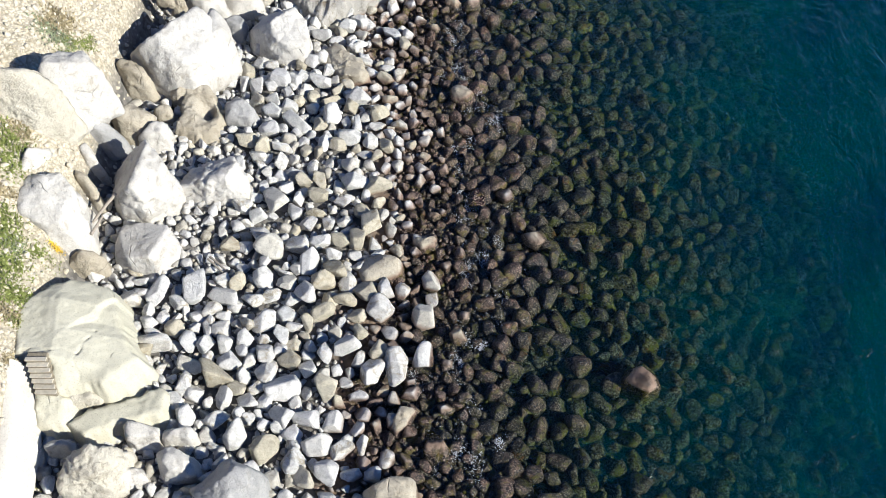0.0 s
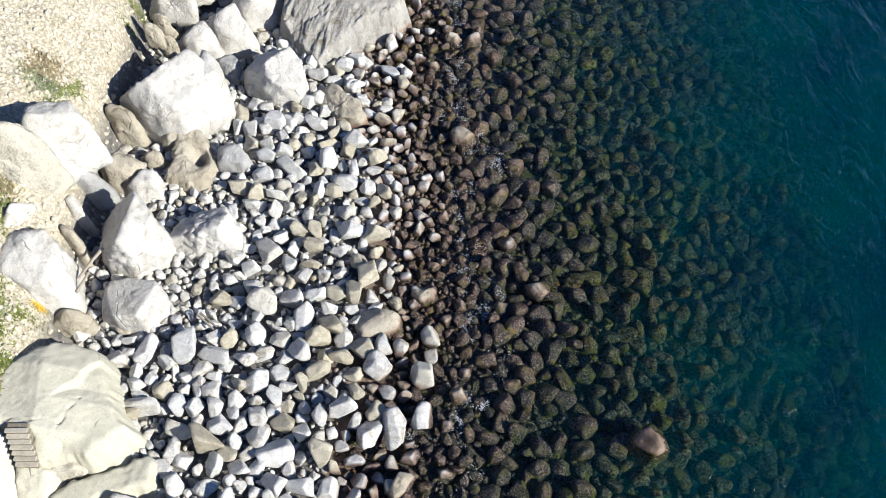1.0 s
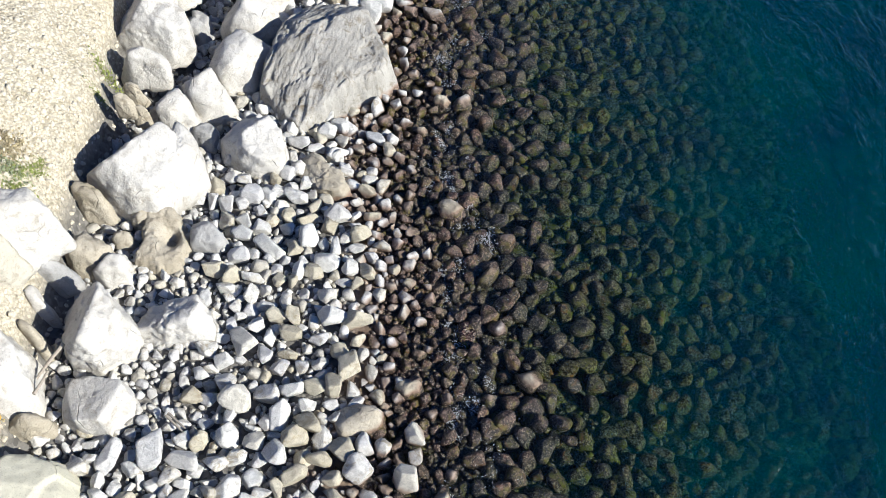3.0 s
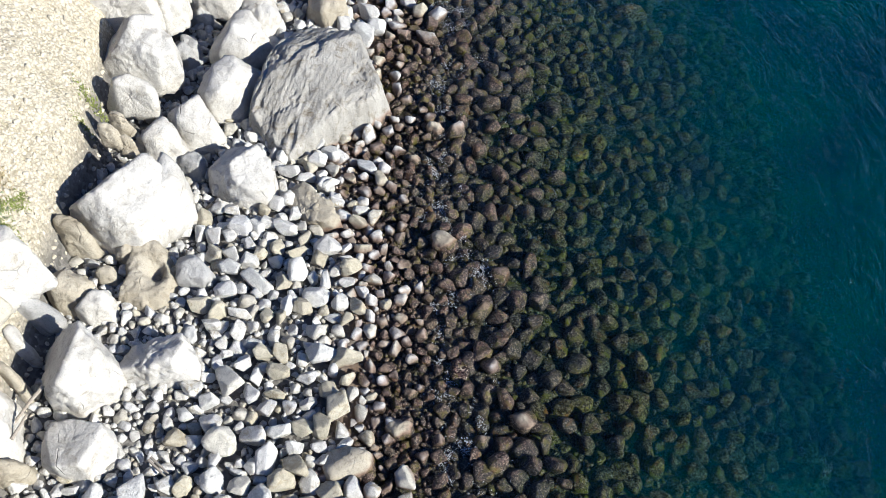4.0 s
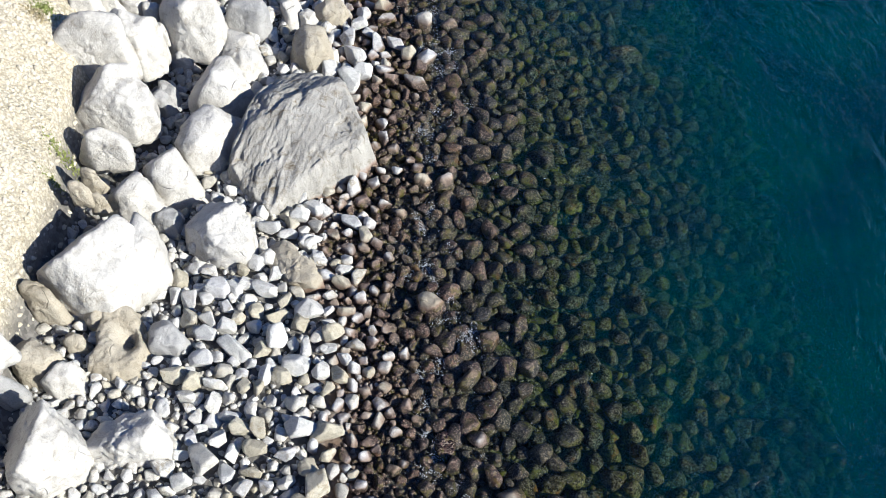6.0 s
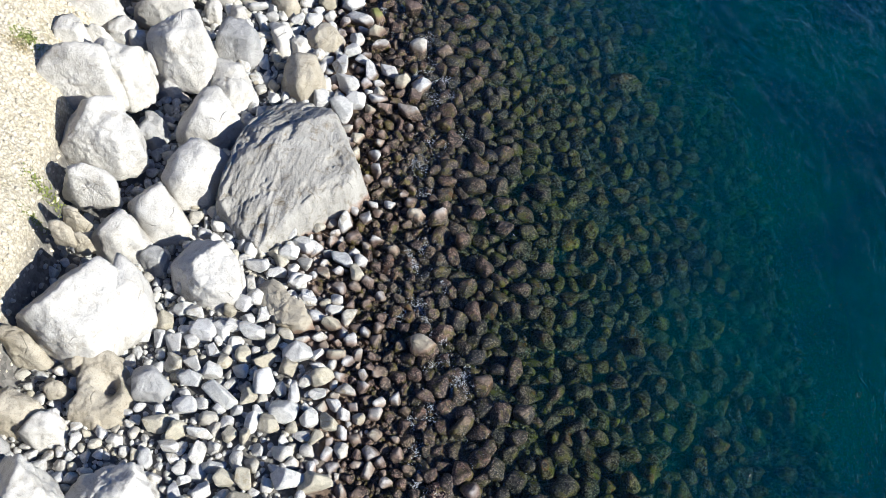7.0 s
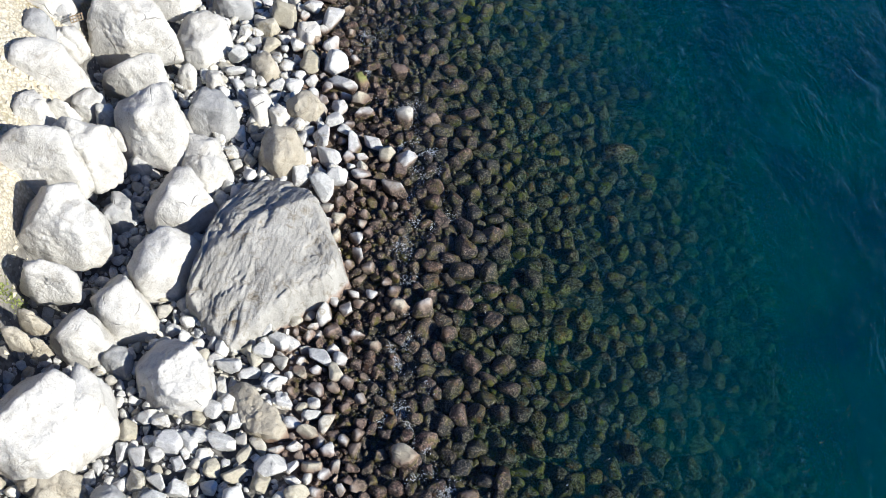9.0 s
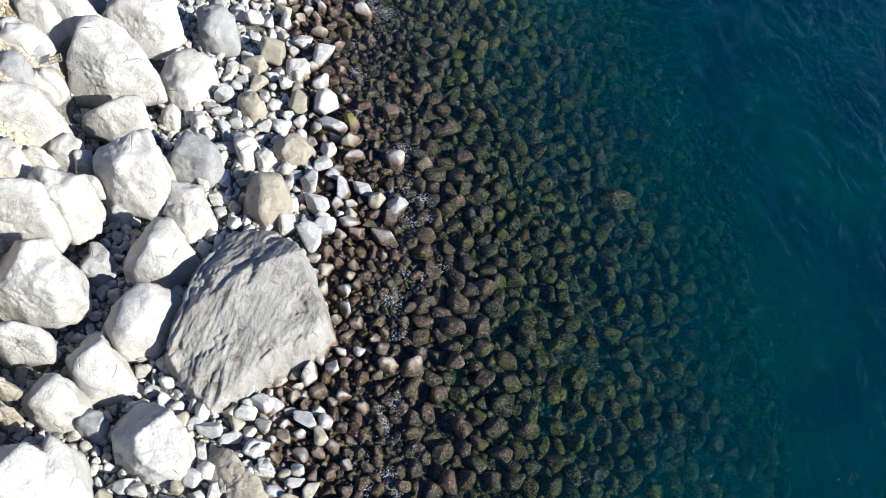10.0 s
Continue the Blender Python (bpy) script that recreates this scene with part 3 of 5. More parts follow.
boulder((-5.54, 47.04, 0.7), 1.1, [(-127, 0.55), (-27, 0.66), (30, 0.52), (103, 0.69), (-166, 0.54)], tanstone, 38, rough=1.6, res=4, chips=8, label="mottled stone with dark pits among cobbles")
boulder((-3.79, 49.97, 0.2), 0.9, [(-109, 0.66), (-31, 0.51), (33, 0.6), (116, 0.58), (-176, 0.52)], limestone, 39, rough=1.0, res=4, chips=8, label="white pointed stone near the tide line")
boulder((-1.18, 47.01, 0.1), 0.7, [(-150, 0.24), (-34, 0.44), (32, 0.24), (73, 0.45), (-167, 0.25)], greenstone, 40, rough=1.0, res=4, chips=8, label="stone coated with yellow-green algae")
boulder((-8.72, 45.82, 1.2), 0.9, [(-95, 0.37), (-31, 0.35), (37, 0.39), (121, 0.33), (-163, 0.39)], limestone, 41, rough=1.0, res=4, chips=8, label="pale square stone among cobbles")
boulder((-7.55, 45.68, 1.0), 0.9, [(-130, 0.41), (-55, 0.41), (26, 0.36), (113, 0.41), (-168, 0.37)], limestone, 42, rough=1.0, res=4, chips=8, label="pale angular stone among cobbles")
boulder((-11.22, 21.67, 1.8), 3.0, [(-152, 1.03), (-98, 1.43), (-50, 1.42), (-3, 1.24), (38, 1.0), (84, 1.51), (138, 1.46), (-167, 1.02)], limestone, 43, rough=1.3, res=5, top=[(178, 28, 0.8), (-10, 35, 0.75), (172, 50, 0.30)], chips=3, label="tall white limestone boulder with a honeycombed face")
boulder((-8.66, 22.30, 1.2), 2.1, [(-112, 1.03), (-86, 0.74), (-68, 0.92), (-8, 1.53), (40, 1.28), (89, 0.82), (102, 0.8), (144, 1.24), (-170, 1.61)], limestone, 44, rough=1.6, res=5, top=[(150, 20, 0.42), (-80, 52, 0.72), (-20, 58, 0.95)], chips=8, label="pitted white limestone boulder on the cobbles")
boulder((-10.73, 18.98, 1.4), 1.8, [(-119, 0.98), (-93, 0.93), (-38, 1.05), (-8, 1.15), (32, 1.11), (81, 0.87), (106, 1.03), (167, 1.09), (-171, 1.1)], limestone, 45, rough=0.5, res=5, top=[(150, 7, 0.62), (-20, 50, 0.98)], chips=1, label="flat-topped pale limestone boulder on the cobbles")
boulder((-13.63, 19.42, 2.5), 2.8, [(177, 1.05), (-149, 1.0), (-110, 1.18), (-64, 1.34), (-21, 1.19), (15, 1.04), (47, 1.06), (85, 1.19), (175, 1.07)], limestone, 46, rough=1.0, res=5, top=[(-30, 28, 0.85)], chips=3, label="large pale limestone block at the foot of the slope")
boulder((-13.05, 20.99, 2.3), 1.9, [(-150, 0.25), (-83, 0.41), (13, 0.49), (58, 0.24), (102, 0.49), (-122, 0.15)], tanstone, 47, rough=1.0, res=4, chips=8, label="buff limestone block at the foot of the slope")
boulder((-13.20, 22.39, 2.4), 1.7, [(-136, 0.26), (-85, 0.48), (34, 0.25), (77, 0.39), (-169, 0.4)], limestone, 48, rough=1.0, res=4, chips=8, label="leaning white limestone slab between boulders")
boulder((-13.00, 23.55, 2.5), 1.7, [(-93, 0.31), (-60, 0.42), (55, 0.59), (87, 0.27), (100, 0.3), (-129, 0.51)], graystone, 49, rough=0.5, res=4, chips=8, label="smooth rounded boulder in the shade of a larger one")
boulder((-11.22, 24.25, 1.6), 1.5, [(-65, 0.45), (3, 0.56), (97, 0.5), (133, 0.43), (-127, 0.59)], limestone, 50, rough=1.0, res=4, chips=8, label="white angular boulder beside a taller one")
boulder((-12.19, 24.81, 2.0), 1.5, [(-90, 0.6), (-37, 0.91), (58, 0.64), (68, 0.57), (109, 0.74), (156, 0.96), (-126, 0.67)], tanstone, 51, rough=1.0, res=4, chips=8, label="buff stone wedged between boulders")
boulder((-12.50, 27.16, 2.2), 1.5, [(-133, 0.44), (-94, 0.45), (-1, 0.77), (52, 0.37), (107, 0.62), (-166, 0.62)], tanstone, 52, rough=1.4, res=4, chips=8, label="buff angular rock under a boulder")
boulder((-10.65, 26.88, 1.5), 1.1, [(-113, 0.4), (-61, 0.36), (7, 0.44), (90, 0.33), (178, 0.41)], tanstone, 53, rough=1.0, res=4, chips=8, label="buff stone under a large boulder")
boulder((-11.19, 25.78, 1.5), 1.0, [(-81, 0.25), (8, 0.42), (76, 0.24), (114, 0.31), (-136, 0.31)], tanstone, 54, rough=1.0, res=4, chips=8, label="buff rounded stone among cobbles")
boulder((-8.20, 26.30, 1.2), 1.0, [(-95, 0.51), (-43, 0.72), (42, 0.48), (95, 0.6), (-174, 0.57)], graystone, 56, rough=1.0, res=4, chips=8, label="grey flat rock beside a sculpted one")
boulder((-13.36, 23.69, 4.2), 3.0, [(-147, 1.35), (-48, 0.37), (-96, 0.79), (-54, 1.09), (3, 1.19), (62, 1.17), (107, 1.01), (143, 0.96)], limestone, 57, rough=1.0, res=5, top=[(-20, 35, 0.75)], chips=8, label="pale rounded rock outcrop standing out of the slope")
boulder((-14.91, 22.51, 4.4), 4.0, [(-89, 0.62), (-75, 0.7), (-19, 1.45), (82, 0.7), (87, 0.62), (157, 1.25)], creamrock, 58, rough=1.5, res=5, top=[(-30, 28, 0.85)], chips=8, label="buff weathered rock outcrop on the slope")
boulder((-14.28, 20.73, 4.7), 1.0, [(-31, 0.21), (-20, 0.18), (79, 0.74), (146, 0.21), (169, 0.24), (-101, 0.72)], limestone, 59, rough=1.0, res=4, chips=8, label="upright white stone slab on the slope")
boulder((-12.54, 18.05, 2.1), 1.3, [(-93, 0.36), (-65, 0.35), (12, 0.66), (81, 0.35), (126, 0.41), (-159, 0.63)], tanstone, 60, rough=1.0, res=4, chips=8, label="brown weathered stone beside the rock platform")
boulder((-11.46, 33.86, 2.6), 1.7, [(-125, 0.61), (-86, 0.34), (-2, 0.96), (86, 0.34), (97, 0.35), (-155, 0.92)], limestone, 61, rough=1.5, res=4, chips=8, label="rough white rock at the edge of the bank")
boulder((-11.50, 32.00, 3.3), 0.9, [(-110, 0.18), (-64, 0.26), (49, 0.25), (95, 0.18), (-163, 0.37)], tanstone, 62, rough=1.4, res=4, chips=8, label="knobbly conglomerate stone on the bank")
boulder((-11.71, 31.20, 3.5), 0.9, [(-96, 0.17), (-52, 0.28), (63, 0.2), (99, 0.19), (-167, 0.34)], tanstone, 63, rough=1.4, res=4, chips=8, label="knobbly conglomerate stone beside its neighbour")
boulder((-11.13, 31.16, 3.0), 0.8, [(-104, 0.15), (-70, 0.15), (52, 0.21), (96, 0.15), (-178, 0.29)], tanstone, 64, rough=1.4, res=4, chips=8, label="small knobbly conglomerate stone")
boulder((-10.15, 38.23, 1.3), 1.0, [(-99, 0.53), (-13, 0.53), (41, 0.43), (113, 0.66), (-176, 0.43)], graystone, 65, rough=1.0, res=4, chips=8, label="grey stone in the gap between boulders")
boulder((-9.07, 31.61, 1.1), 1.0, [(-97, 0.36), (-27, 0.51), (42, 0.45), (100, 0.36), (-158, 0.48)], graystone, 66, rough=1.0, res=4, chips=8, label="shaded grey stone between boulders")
boulder((-4.14, 29.93, 0.3), 1.0, [(-140, 0.76), (-103, 0.92), (-53, 1.37), (26, 0.82), (46, 0.65), (100, 1.3), (-173, 0.92)], tanstone, 67, rough=1.5, res=5, chips=8, label="low whale-backed buff rock among cobbles")
boulder((-2.17, 19.13, 0.1), 1.0, [(-81, 0.55), (-57, 0.62), (19, 0.89), (78, 0.57), (120, 0.64), (-161, 0.79)], tanstone, 68, rough=1.0, res=4, chips=8, label="broad buff stone with a dished top")
boulder((-0.41, 20.43, -0.1), 0.8, [(-76, 0.32), (-8, 0.49), (81, 0.35), (121, 0.37), (-151, 0.48)], tanstone, 69, rough=1.0, res=4, chips=8, label="square pale stone at the tide line")
boulder((-1.55, 10.25, 0.1), 1.3, [(-85, 0.36), (6, 0.78), (80, 0.52), (114, 0.4), (-157, 0.9)], tanstone, 70, rough=1.0, res=4, chips=8, label="yellowish boulder at the tide line")
boulder((-0.09, 12.04, -0.4), 0.7, [(-104, 0.74), (-15, 0.6), (30, 0.46), (141, 0.75), (-175, 0.44)], brownstone, 71, rough=1.0, res=4, chips=8, label="wet brown wedge of rock at the tide line")
boulder((-1.20, 12.95, 0.0), 0.9, [(-66, 0.38), (-27, 0.28), (71, 0.49), (153, 0.26), (-137, 0.55)], tanstone, 72, rough=1.0, res=4, chips=8, label="pointed yellowish stone at the tide line")
boulder((1.21, 28.63, -0.4), 1.1, [(-97, 0.37), (-48, 0.54), (52, 0.33), (121, 0.54), (-171, 0.46)], tanstone, 73, rough=1.0, res=4, chips=8, label="pale pointed stone standing in the surf")
boulder((1.67, 22.90, -0.5), 0.7, [(-153, 0.4), (-31, 0.5), (3, 0.38), (95, 0.6), (-170, 0.38)], brownstone, 74, rough=1.0, res=4, chips=8, label="wet reddish slab in the surf")
boulder((7.46, 14.64, -1.5), 1.95, [(-63, 0.63), (14, 0.63), (69, 0.6), (114, 0.63), (165, 0.68), (-121, 0.57)], brownstone, 75, rough=1.4, res=4, chips=8, label="brown stone breaking the water surface offshore")
boulder((10.86, 44.06, -1.9), 1.2, [(-106, 0.47), (-54, 0.68), (42, 0.67), (75, 0.47), (114, 0.64), (-155, 0.75)], brownstone, 76, rough=1.4, res=4, chips=8, label="brown weedy rock just under water")
boulder((0.86, 34.83, -0.3), 0.9, [(-110, 0.25), (-48, 0.33), (44, 0.29), (96, 0.25), (-168, 0.35)], tanstone, 77, rough=1.0, res=4, chips=8, label="pale stone in the surf")
boulder((-6.65, 9.96, 0.9), 2.0, [(-90, 0.78), (-43, 0.86), (-14, 1.0), (74, 0.89), (130, 0.77), (-165, 1.16)], graystone, 78, rough=1.0, res=5, top=[(215, 32, 0.8), (-60, 25, 0.85), (140, 45, 0.65)], chips=8, label="large grey limestone boulder among cobbles")
boulder((-8.43, 10.81, 1.3), 1.2, [(-139, 0.47), (-86, 0.41), (19, 0.54), (71, 0.39), (104, 0.48), (-166, 0.56)], limestone, 79, rough=1.5, res=4, chips=8, label="pitted white boulder among cobbles")
boulder((-8.50, 11.76, 1.4), 0.9, [(-92, 0.21), (-39, 0.45), (50, 0.41), (100, 0.22), (175, 0.57)], limestone, 80, rough=1.0, res=4, chips=8, label="smooth white boulder among cobbles")
boulder((-9.62, 11.66, 1.6), 1.2, [(-79, 0.35), (-2, 0.57), (80, 0.34), (112, 0.41), (-146, 0.47)], limestone, 81, rough=1.2, res=4, chips=8, label="pale rough boulder below the rock platform")
boulder((-10.72, 10.29, 2.1), 1.7, [(-84, 0.64), (-44, 0.68), (6, 1.02), (86, 0.65), (125, 0.68), (-173, 0.91)], creamrock, 82, rough=2.0, res=5, chips=8, label="crumbling conglomerate lump below the steps")
boulder((-11.91, 11.04, 2.3), 1.0, [(-85, 0.15), (4, 0.4), (96, 0.15), (-159, 0.39)], graystone, 83, rough=1.0, res=4, chips=8, label="shaded stone at the foot of the steps")
boulder((-9.88, 10.39, 1.5), 0.9, [(-138, 0.43), (-70, 0.31), (26, 0.49), (84, 0.3), (169, 0.46)], limestone, 84, rough=1.0, res=4, chips=8, label="pale stone among boulders")
boulder((-12.68, 10.73, 2.0), 1.0, [(-73, 0.26), (-11, 0.21), (107, 0.26), (169, 0.21)], limestone, 85, rough=1.0, res=4, chips=8, label="pale stone below the path")
boulder((-11.42, 12.72, 1.9), 1.2, [(-109, 0.36), (-81, 0.27), (-36, 0.62), (78, 0.3), (99, 0.28), (179, 0.75)], creamrock, 88, rough=3.0, res=4, chips=8, label="crumbly conglomerate rock in a notch of the platform")
boulder((-13.78, 48.0, 4.5), 1.9, [(-150, 0.75), (-95, 0.7), (-40, 0.95), (20, 0.95), (80, 0.75), (140, 0.85)], limestone, 91, rough=1.0, res=4, top=[(-40, 25, 0.85), (215, 40, 0.9)], chips=5, label="bleached limestone boulder on the upper bank among dry grass")
boulder((-14.08, 46.25, 5.0), 1.2, [(-150, 0.5), (-80, 0.55), (-10, 0.65), (60, 0.5), (130, 0.55)], limestone, 92, rough=1.0, res=4, chips=6, label="pale limestone block half sunk in the bank")
boulder((-13.08, 44.9, 3.75), 1.2, [(-150, 0.55), (-90, 0.5), (-30, 0.65), (40, 0.6), (110, 0.5), (170, 0.6)], limestone, 93, rough=1.0, res=4, chips=6, label="pale limestone block below a scrap of grating")
boulder((-13.85, 44.5, 4.85), 1.1, [(-140, 0.5), (-70, 0.5), (0, 0.6), (70, 0.5), (150, 0.6)], graystone, 94, rough=1.0, res=4, chips=6, label="grey limestone block on the upper bank")
boulder((-13.40, 40.75, 4.0), 1.3, [(-150, 0.6), (-85, 0.5), (-20, 0.65), (50, 0.6), (120, 0.55)], limestone, 95, rough=1.0, res=4, chips=6, label="white limestone block wedged against the bank")

OUTLINES = []   # outlines of the broad rocks, to keep cobbles out


def inside_by(x, y, corners):
    """How far inside an outline each place lies, in metres; below zero outside."""
    best, odd = np.full(np.shape(x), 1e9), np.zeros(np.shape(x), bool)
    for (ax, ay), (bx, by) in zip(corners, corners[1:] + corners[:1]):
        u = np.clip(((x - ax) * (bx - ax) + (y - ay) * (by - ay)) / ((bx - ax) ** 2 + (by - ay) ** 2), 0, 1)
        best = np.minimum(best, np.hypot(x - ax - u * (bx - ax), y - ay - u * (by - ay)))
        odd ^= ((ay > y) != (by > y)) & (x < ax + (y - ay) / ((by - ay) or 1e-9) * (bx - ax))
    return np.where(odd, best, -best)


def noise_field(x, y, scale, seed=0.0, kind="plain", turn=0.0, stretch=1.0):
    """Noise over the plan; stretch lengthens it along the direction turn, in degrees."""
    c, sn = math.cos(radians(turn)), math.sin(radians(turn))
    u, v = (x * c + y * sn) * scale / stretch, (-x * sn + y * c) * scale
    out = np.empty(x.size)
    for i, (a, b) in enumerate(zip(u.ravel(), v.ravel())):
        p = Vector((a, b, seed))
        if kind == "ridge":
            out[i] = noise.ridged_multi_fractal(p, 0.8, 2.1, 4, 1.0, 2.0) - 1.0
        elif kind == "turbulent":
            out[i] = noise.turbulence(p, 4, False) - 0.6
        else:
            out[i] = noise.fractal(p, 0.9, 2.1, 4)
    return out.reshape(x.shape)


def crag(corners, top, bottom, material, label, relief=None, edge=0.22, step=0.055, wobble=0.12, steep=5.0, seed=0.0, category="rock"):
    """A broad rock: an outline in the plan, a top, rounded rims and steep uneven sides that go down into the ground."""
    px, py = [p[0] for p in corners], [p[1] for p in corners]
    x, y = np.meshgrid(np.arange(min(px) - 0.8, max(px) + 0.8, step), np.arange(min(py) - 0.8, max(py) + 0.8, step))
    s = inside_by(x, y, corners) + wobble * noise_field(x, y, 1.1, seed) + 0.3 * wobble * noise_field(x, y, 4.0, seed + 5)
    k = np.clip(1 - s / edge, 0, 1)
    z = top(x, y) - edge * (1 - np.sqrt(1 - np.minimum(k, 0.999) ** 2)) + np.minimum(s, 0) * steep
    if relief is not None:
        z = z + relief(x, y) * np.clip(s / 0.15 + 0.6, 0.15, 1)
    x = x + 0.05 * noise_field(x, y, 2.0, seed + 9) * (s < 0.1)
    keep = z > bottom
    keep = keep[1:, 1:] | keep[:-1, 1:] | keep[1:, :-1] | keep[:-1, :-1]
    i = np.arange(x.shape[0] - 1)[:, None] * x.shape[1] + np.arange(x.shape[1] - 1)
    f = np.stack([i, i + 1, i + 1 + x.shape[1], i + x.shape[1]], -1)[keep]
    used, f = np.unique(f, return_inverse=True)
    v = np.stack([x, y, np.maximum(z, bottom - 0.3)], -1).reshape(-1, 3)[used]
    ob = mesh_object("boulder", v, f.reshape(-1, 4), material)
    OUTLINES.append(corners)
    return tagged(ob, label, category, "shore boulders")


def slab_top(x, y):
    return np.minimum.reduce([3.05 - 0.36 * ((x + 4.9) * 0.86 - (y - 36.9) * 0.40), 3.0 - 0.44 * (36.2 - y), 3.05 + 0.34 * (x + 5.0) + 0.05 * (36 - y), 3.0 - 0.56 * (y - 37.1) + 0.10 * (x + 4.5)])


def slab_relief(x, y):
    left = np.clip(0.5 - 0.35 * (x + 4.6), 0.25, 1.0)
    bent = x + 0.07 * np.sin(y * 1.9)
    long = noise_field(bent, y, 1.6, 3.0, "ridge", 72, 5.0)
    scar = np.clip(noise_field(x, y, 0.8, 11.0, "plain", 70, 1.5) - 0.12, 0, 0.25)
    return 0.16 * left * long + 0.06 * noise_field(x, y, 0.5, 7.0) - 0.45 * scar + 0.018 * noise_field(x, y, 3.5, 1.0, "turbulent", 72, 2.5)


crag([(-1.35, 35.75), (-2.0, 34.95), (-2.9, 34.45), (-4.2, 33.3), (-5.2, 32.35), (-6.1, 33.0), (-7.0, 34.1), (-6.55, 36.2), (-6.1, 38.0), (-5.7, 39.6), (-4.8, 40.1), (-3.8, 40.1), (-2.7, 39.0), (-2.0, 37.4)],
     slab_top, -0.3, slabstone, "broad grey furrowed rock slab at the edge of the tide", slab_relief, 0.16, 0.04, 0.10, 5.0, 2.0, "boulder")


def platform_top(x, y):
    a = 4.15 - 0.44 * (x + 12.0) + 0.03 * (14.5 - y)
    a = np.minimum(a, 4.32 - 0.08 * (x + 12.6)) - 0.42 * np.clip(y - 15.6, 0, 3) - 0.85 * np.clip(13.45 - y, 0, 2) * np.clip((-10.6 - x) / 0.8, 0, 1)
    for ax, ay, bx, by in ((-13.2, 13.7, -11.6, 13.75), (-11.6, 13.75, -11.25, 14.6), (-11.6, 13.75, -11.5, 13.0)):
        u = np.clip(((x - ax) * (bx - ax) + (y - ay) * (by - ay)) / ((bx - ax) ** 2 + (by - ay) ** 2), 0, 1)
        gap = np.hypot(x - ax - u * (bx - ax) + 0.05 * np.sin(y * 9), y - ay - u * (by - ay) + 0.05 * np.sin(x * 8))
        a = a - 0.10 * np.clip(1 - gap / 0.06, 0, 1)
    lip = 0.82 * x - 0.57 * y + 0.10 * np.sin(y * 4.5) + 0.06 * np.sin(x * 9)
    return a - 0.20 * np.clip((lip + 18.16) / 0.08, 0, 1) * np.clip((y - 14.5) / 0.5, 0, 1)


def platform_relief(x, y):
    return 0.05 * noise_field(x, y, 0.8, 4.0) + 0.012 * noise_field(x, y, 5.0, 8.0) - 0.05 * np.clip(noise_field(x, y, 2.6, 6.0) - 0.45, 0, 0.5)


crag([(-13.75, 15.0), (-13.45, 15.7), (-13.0, 16.3), (-12.43, 16.65), (-11.95, 16.75), (-11.6, 16.6), (-11.3, 16.65), (-11.0, 16.3), (-10.74, 15.55), (-10.4, 14.8), (-10.05, 14.2), (-9.85, 13.95), (-10.2, 13.3), (-10.8, 12.85), (-11.15, 12.85), (-11.7, 12.6), (-12.1, 12.55), (-12.3, 13.3), (-12.75, 13.45), (-13.4, 13.5)],
     platform_top, 1.2, platformrock, "smooth buff rock platform with fine cracks", platform_relief, 0.20, 0.045, 0.10, 4.0, 5.0)
crag([(-11.85, 11.75), (-11.3, 12.35), (-10.6, 12.65), (-10.0, 12.95), (-9.3, 13.45), (-9.0, 13.2), (-9.0, 12.35), (-9.7, 12.05), (-10.3, 11.85), (-11.2, 11.25)],
     lambda x, y: 2.75 - 0.22 * (x + 11.0) - 0.10 * (y - 12.2), 0.9, platformrock, "low buff rock ledge below the platform",
     lambda x, y: 0.06 * noise_field(x, y, 0.9, 14.0) + 0.02 * noise_field(x, y, 4.0, 18.0), 0.2, 0.05, 0.10, 4.0, 9.0)


def hollow_top(x, y):
    return 2.3 - 0.15 * (x + 9.6) + 0.08 * (y - 26.0) - 0.75 * np.exp(-((x + 9.45) / 0.30) ** 2 - ((y - 26.05) / 0.45) ** 2)


crag([(-10.6, 24.8), (-10.55, 26.1), (-10.25, 27.25), (-9.45, 27.15), (-8.9, 25.95), (-8.9, 24.9), (-9.75, 24.6)], hollow_top, 0.9, tanstone, "sculpted buff rock with a dark hollow",
     lambda x, y: 0.16 * noise_field(x, y, 0.9, 41.0) + 0.06 * noise_field(x, y, 3.0, 43.0, "turbulent"), 0.25, 0.05, 0.16, 3.5, 15.0, "boulder")

# ---- cobbles ----
def taken(x, y, r):
    for corners in OUTLINES:
        if abs(x - corners[0][0]) < 9 and abs(y - corners[0][1]) < 9 and inside_by(np.float64(x), np.float64(y), corners) > 0.1 - r * 0.3:
            return True
    for cx, cy, sides in PLANS:
        if abs(x - cx) < 5 and abs(y - cy) < 5:
            far = max((x - cx) * math.cos(radians(a)) + (y - cy) * math.sin(radians(a)) - d for a, d in sides)
            if far < r * 0.25 - 0.12:
                return True
    return False


def pack(tries, x0, x1, y0, y1, size, rng, cells, tight):
    """Throws stones at random and keeps those that find room; size gives the radius from the place."""
    kept = []
    xs, ys = rng.uniform(x0, x1, tries), rng.uniform(y0, y1, tries)
    rs = size(xs, ys, rng.random(tries))
    order = np.argsort(-rs)
    for x, y, r in zip(xs[order], ys[order], rs[order]):
        i, j = int(x // 1.0), int(y // 1.0)
        clash = False
        for a in (-1, 0, 1):
            for b in (-1, 0, 1):
                for ox, oy, o in cells.get((i + a, j + b), ()):
                    if (ox - x) ** 2 + (oy - y) ** 2 < (tight * (o + r)) ** 2:
                        clash = True
                        break
                if clash:
                    break
            if clash:
                break
        if clash or taken(x, y, r):
            continue
        cells.setdefault((i, j), []).append((x, y, r))
        kept.append((x, y, r))
    return kept


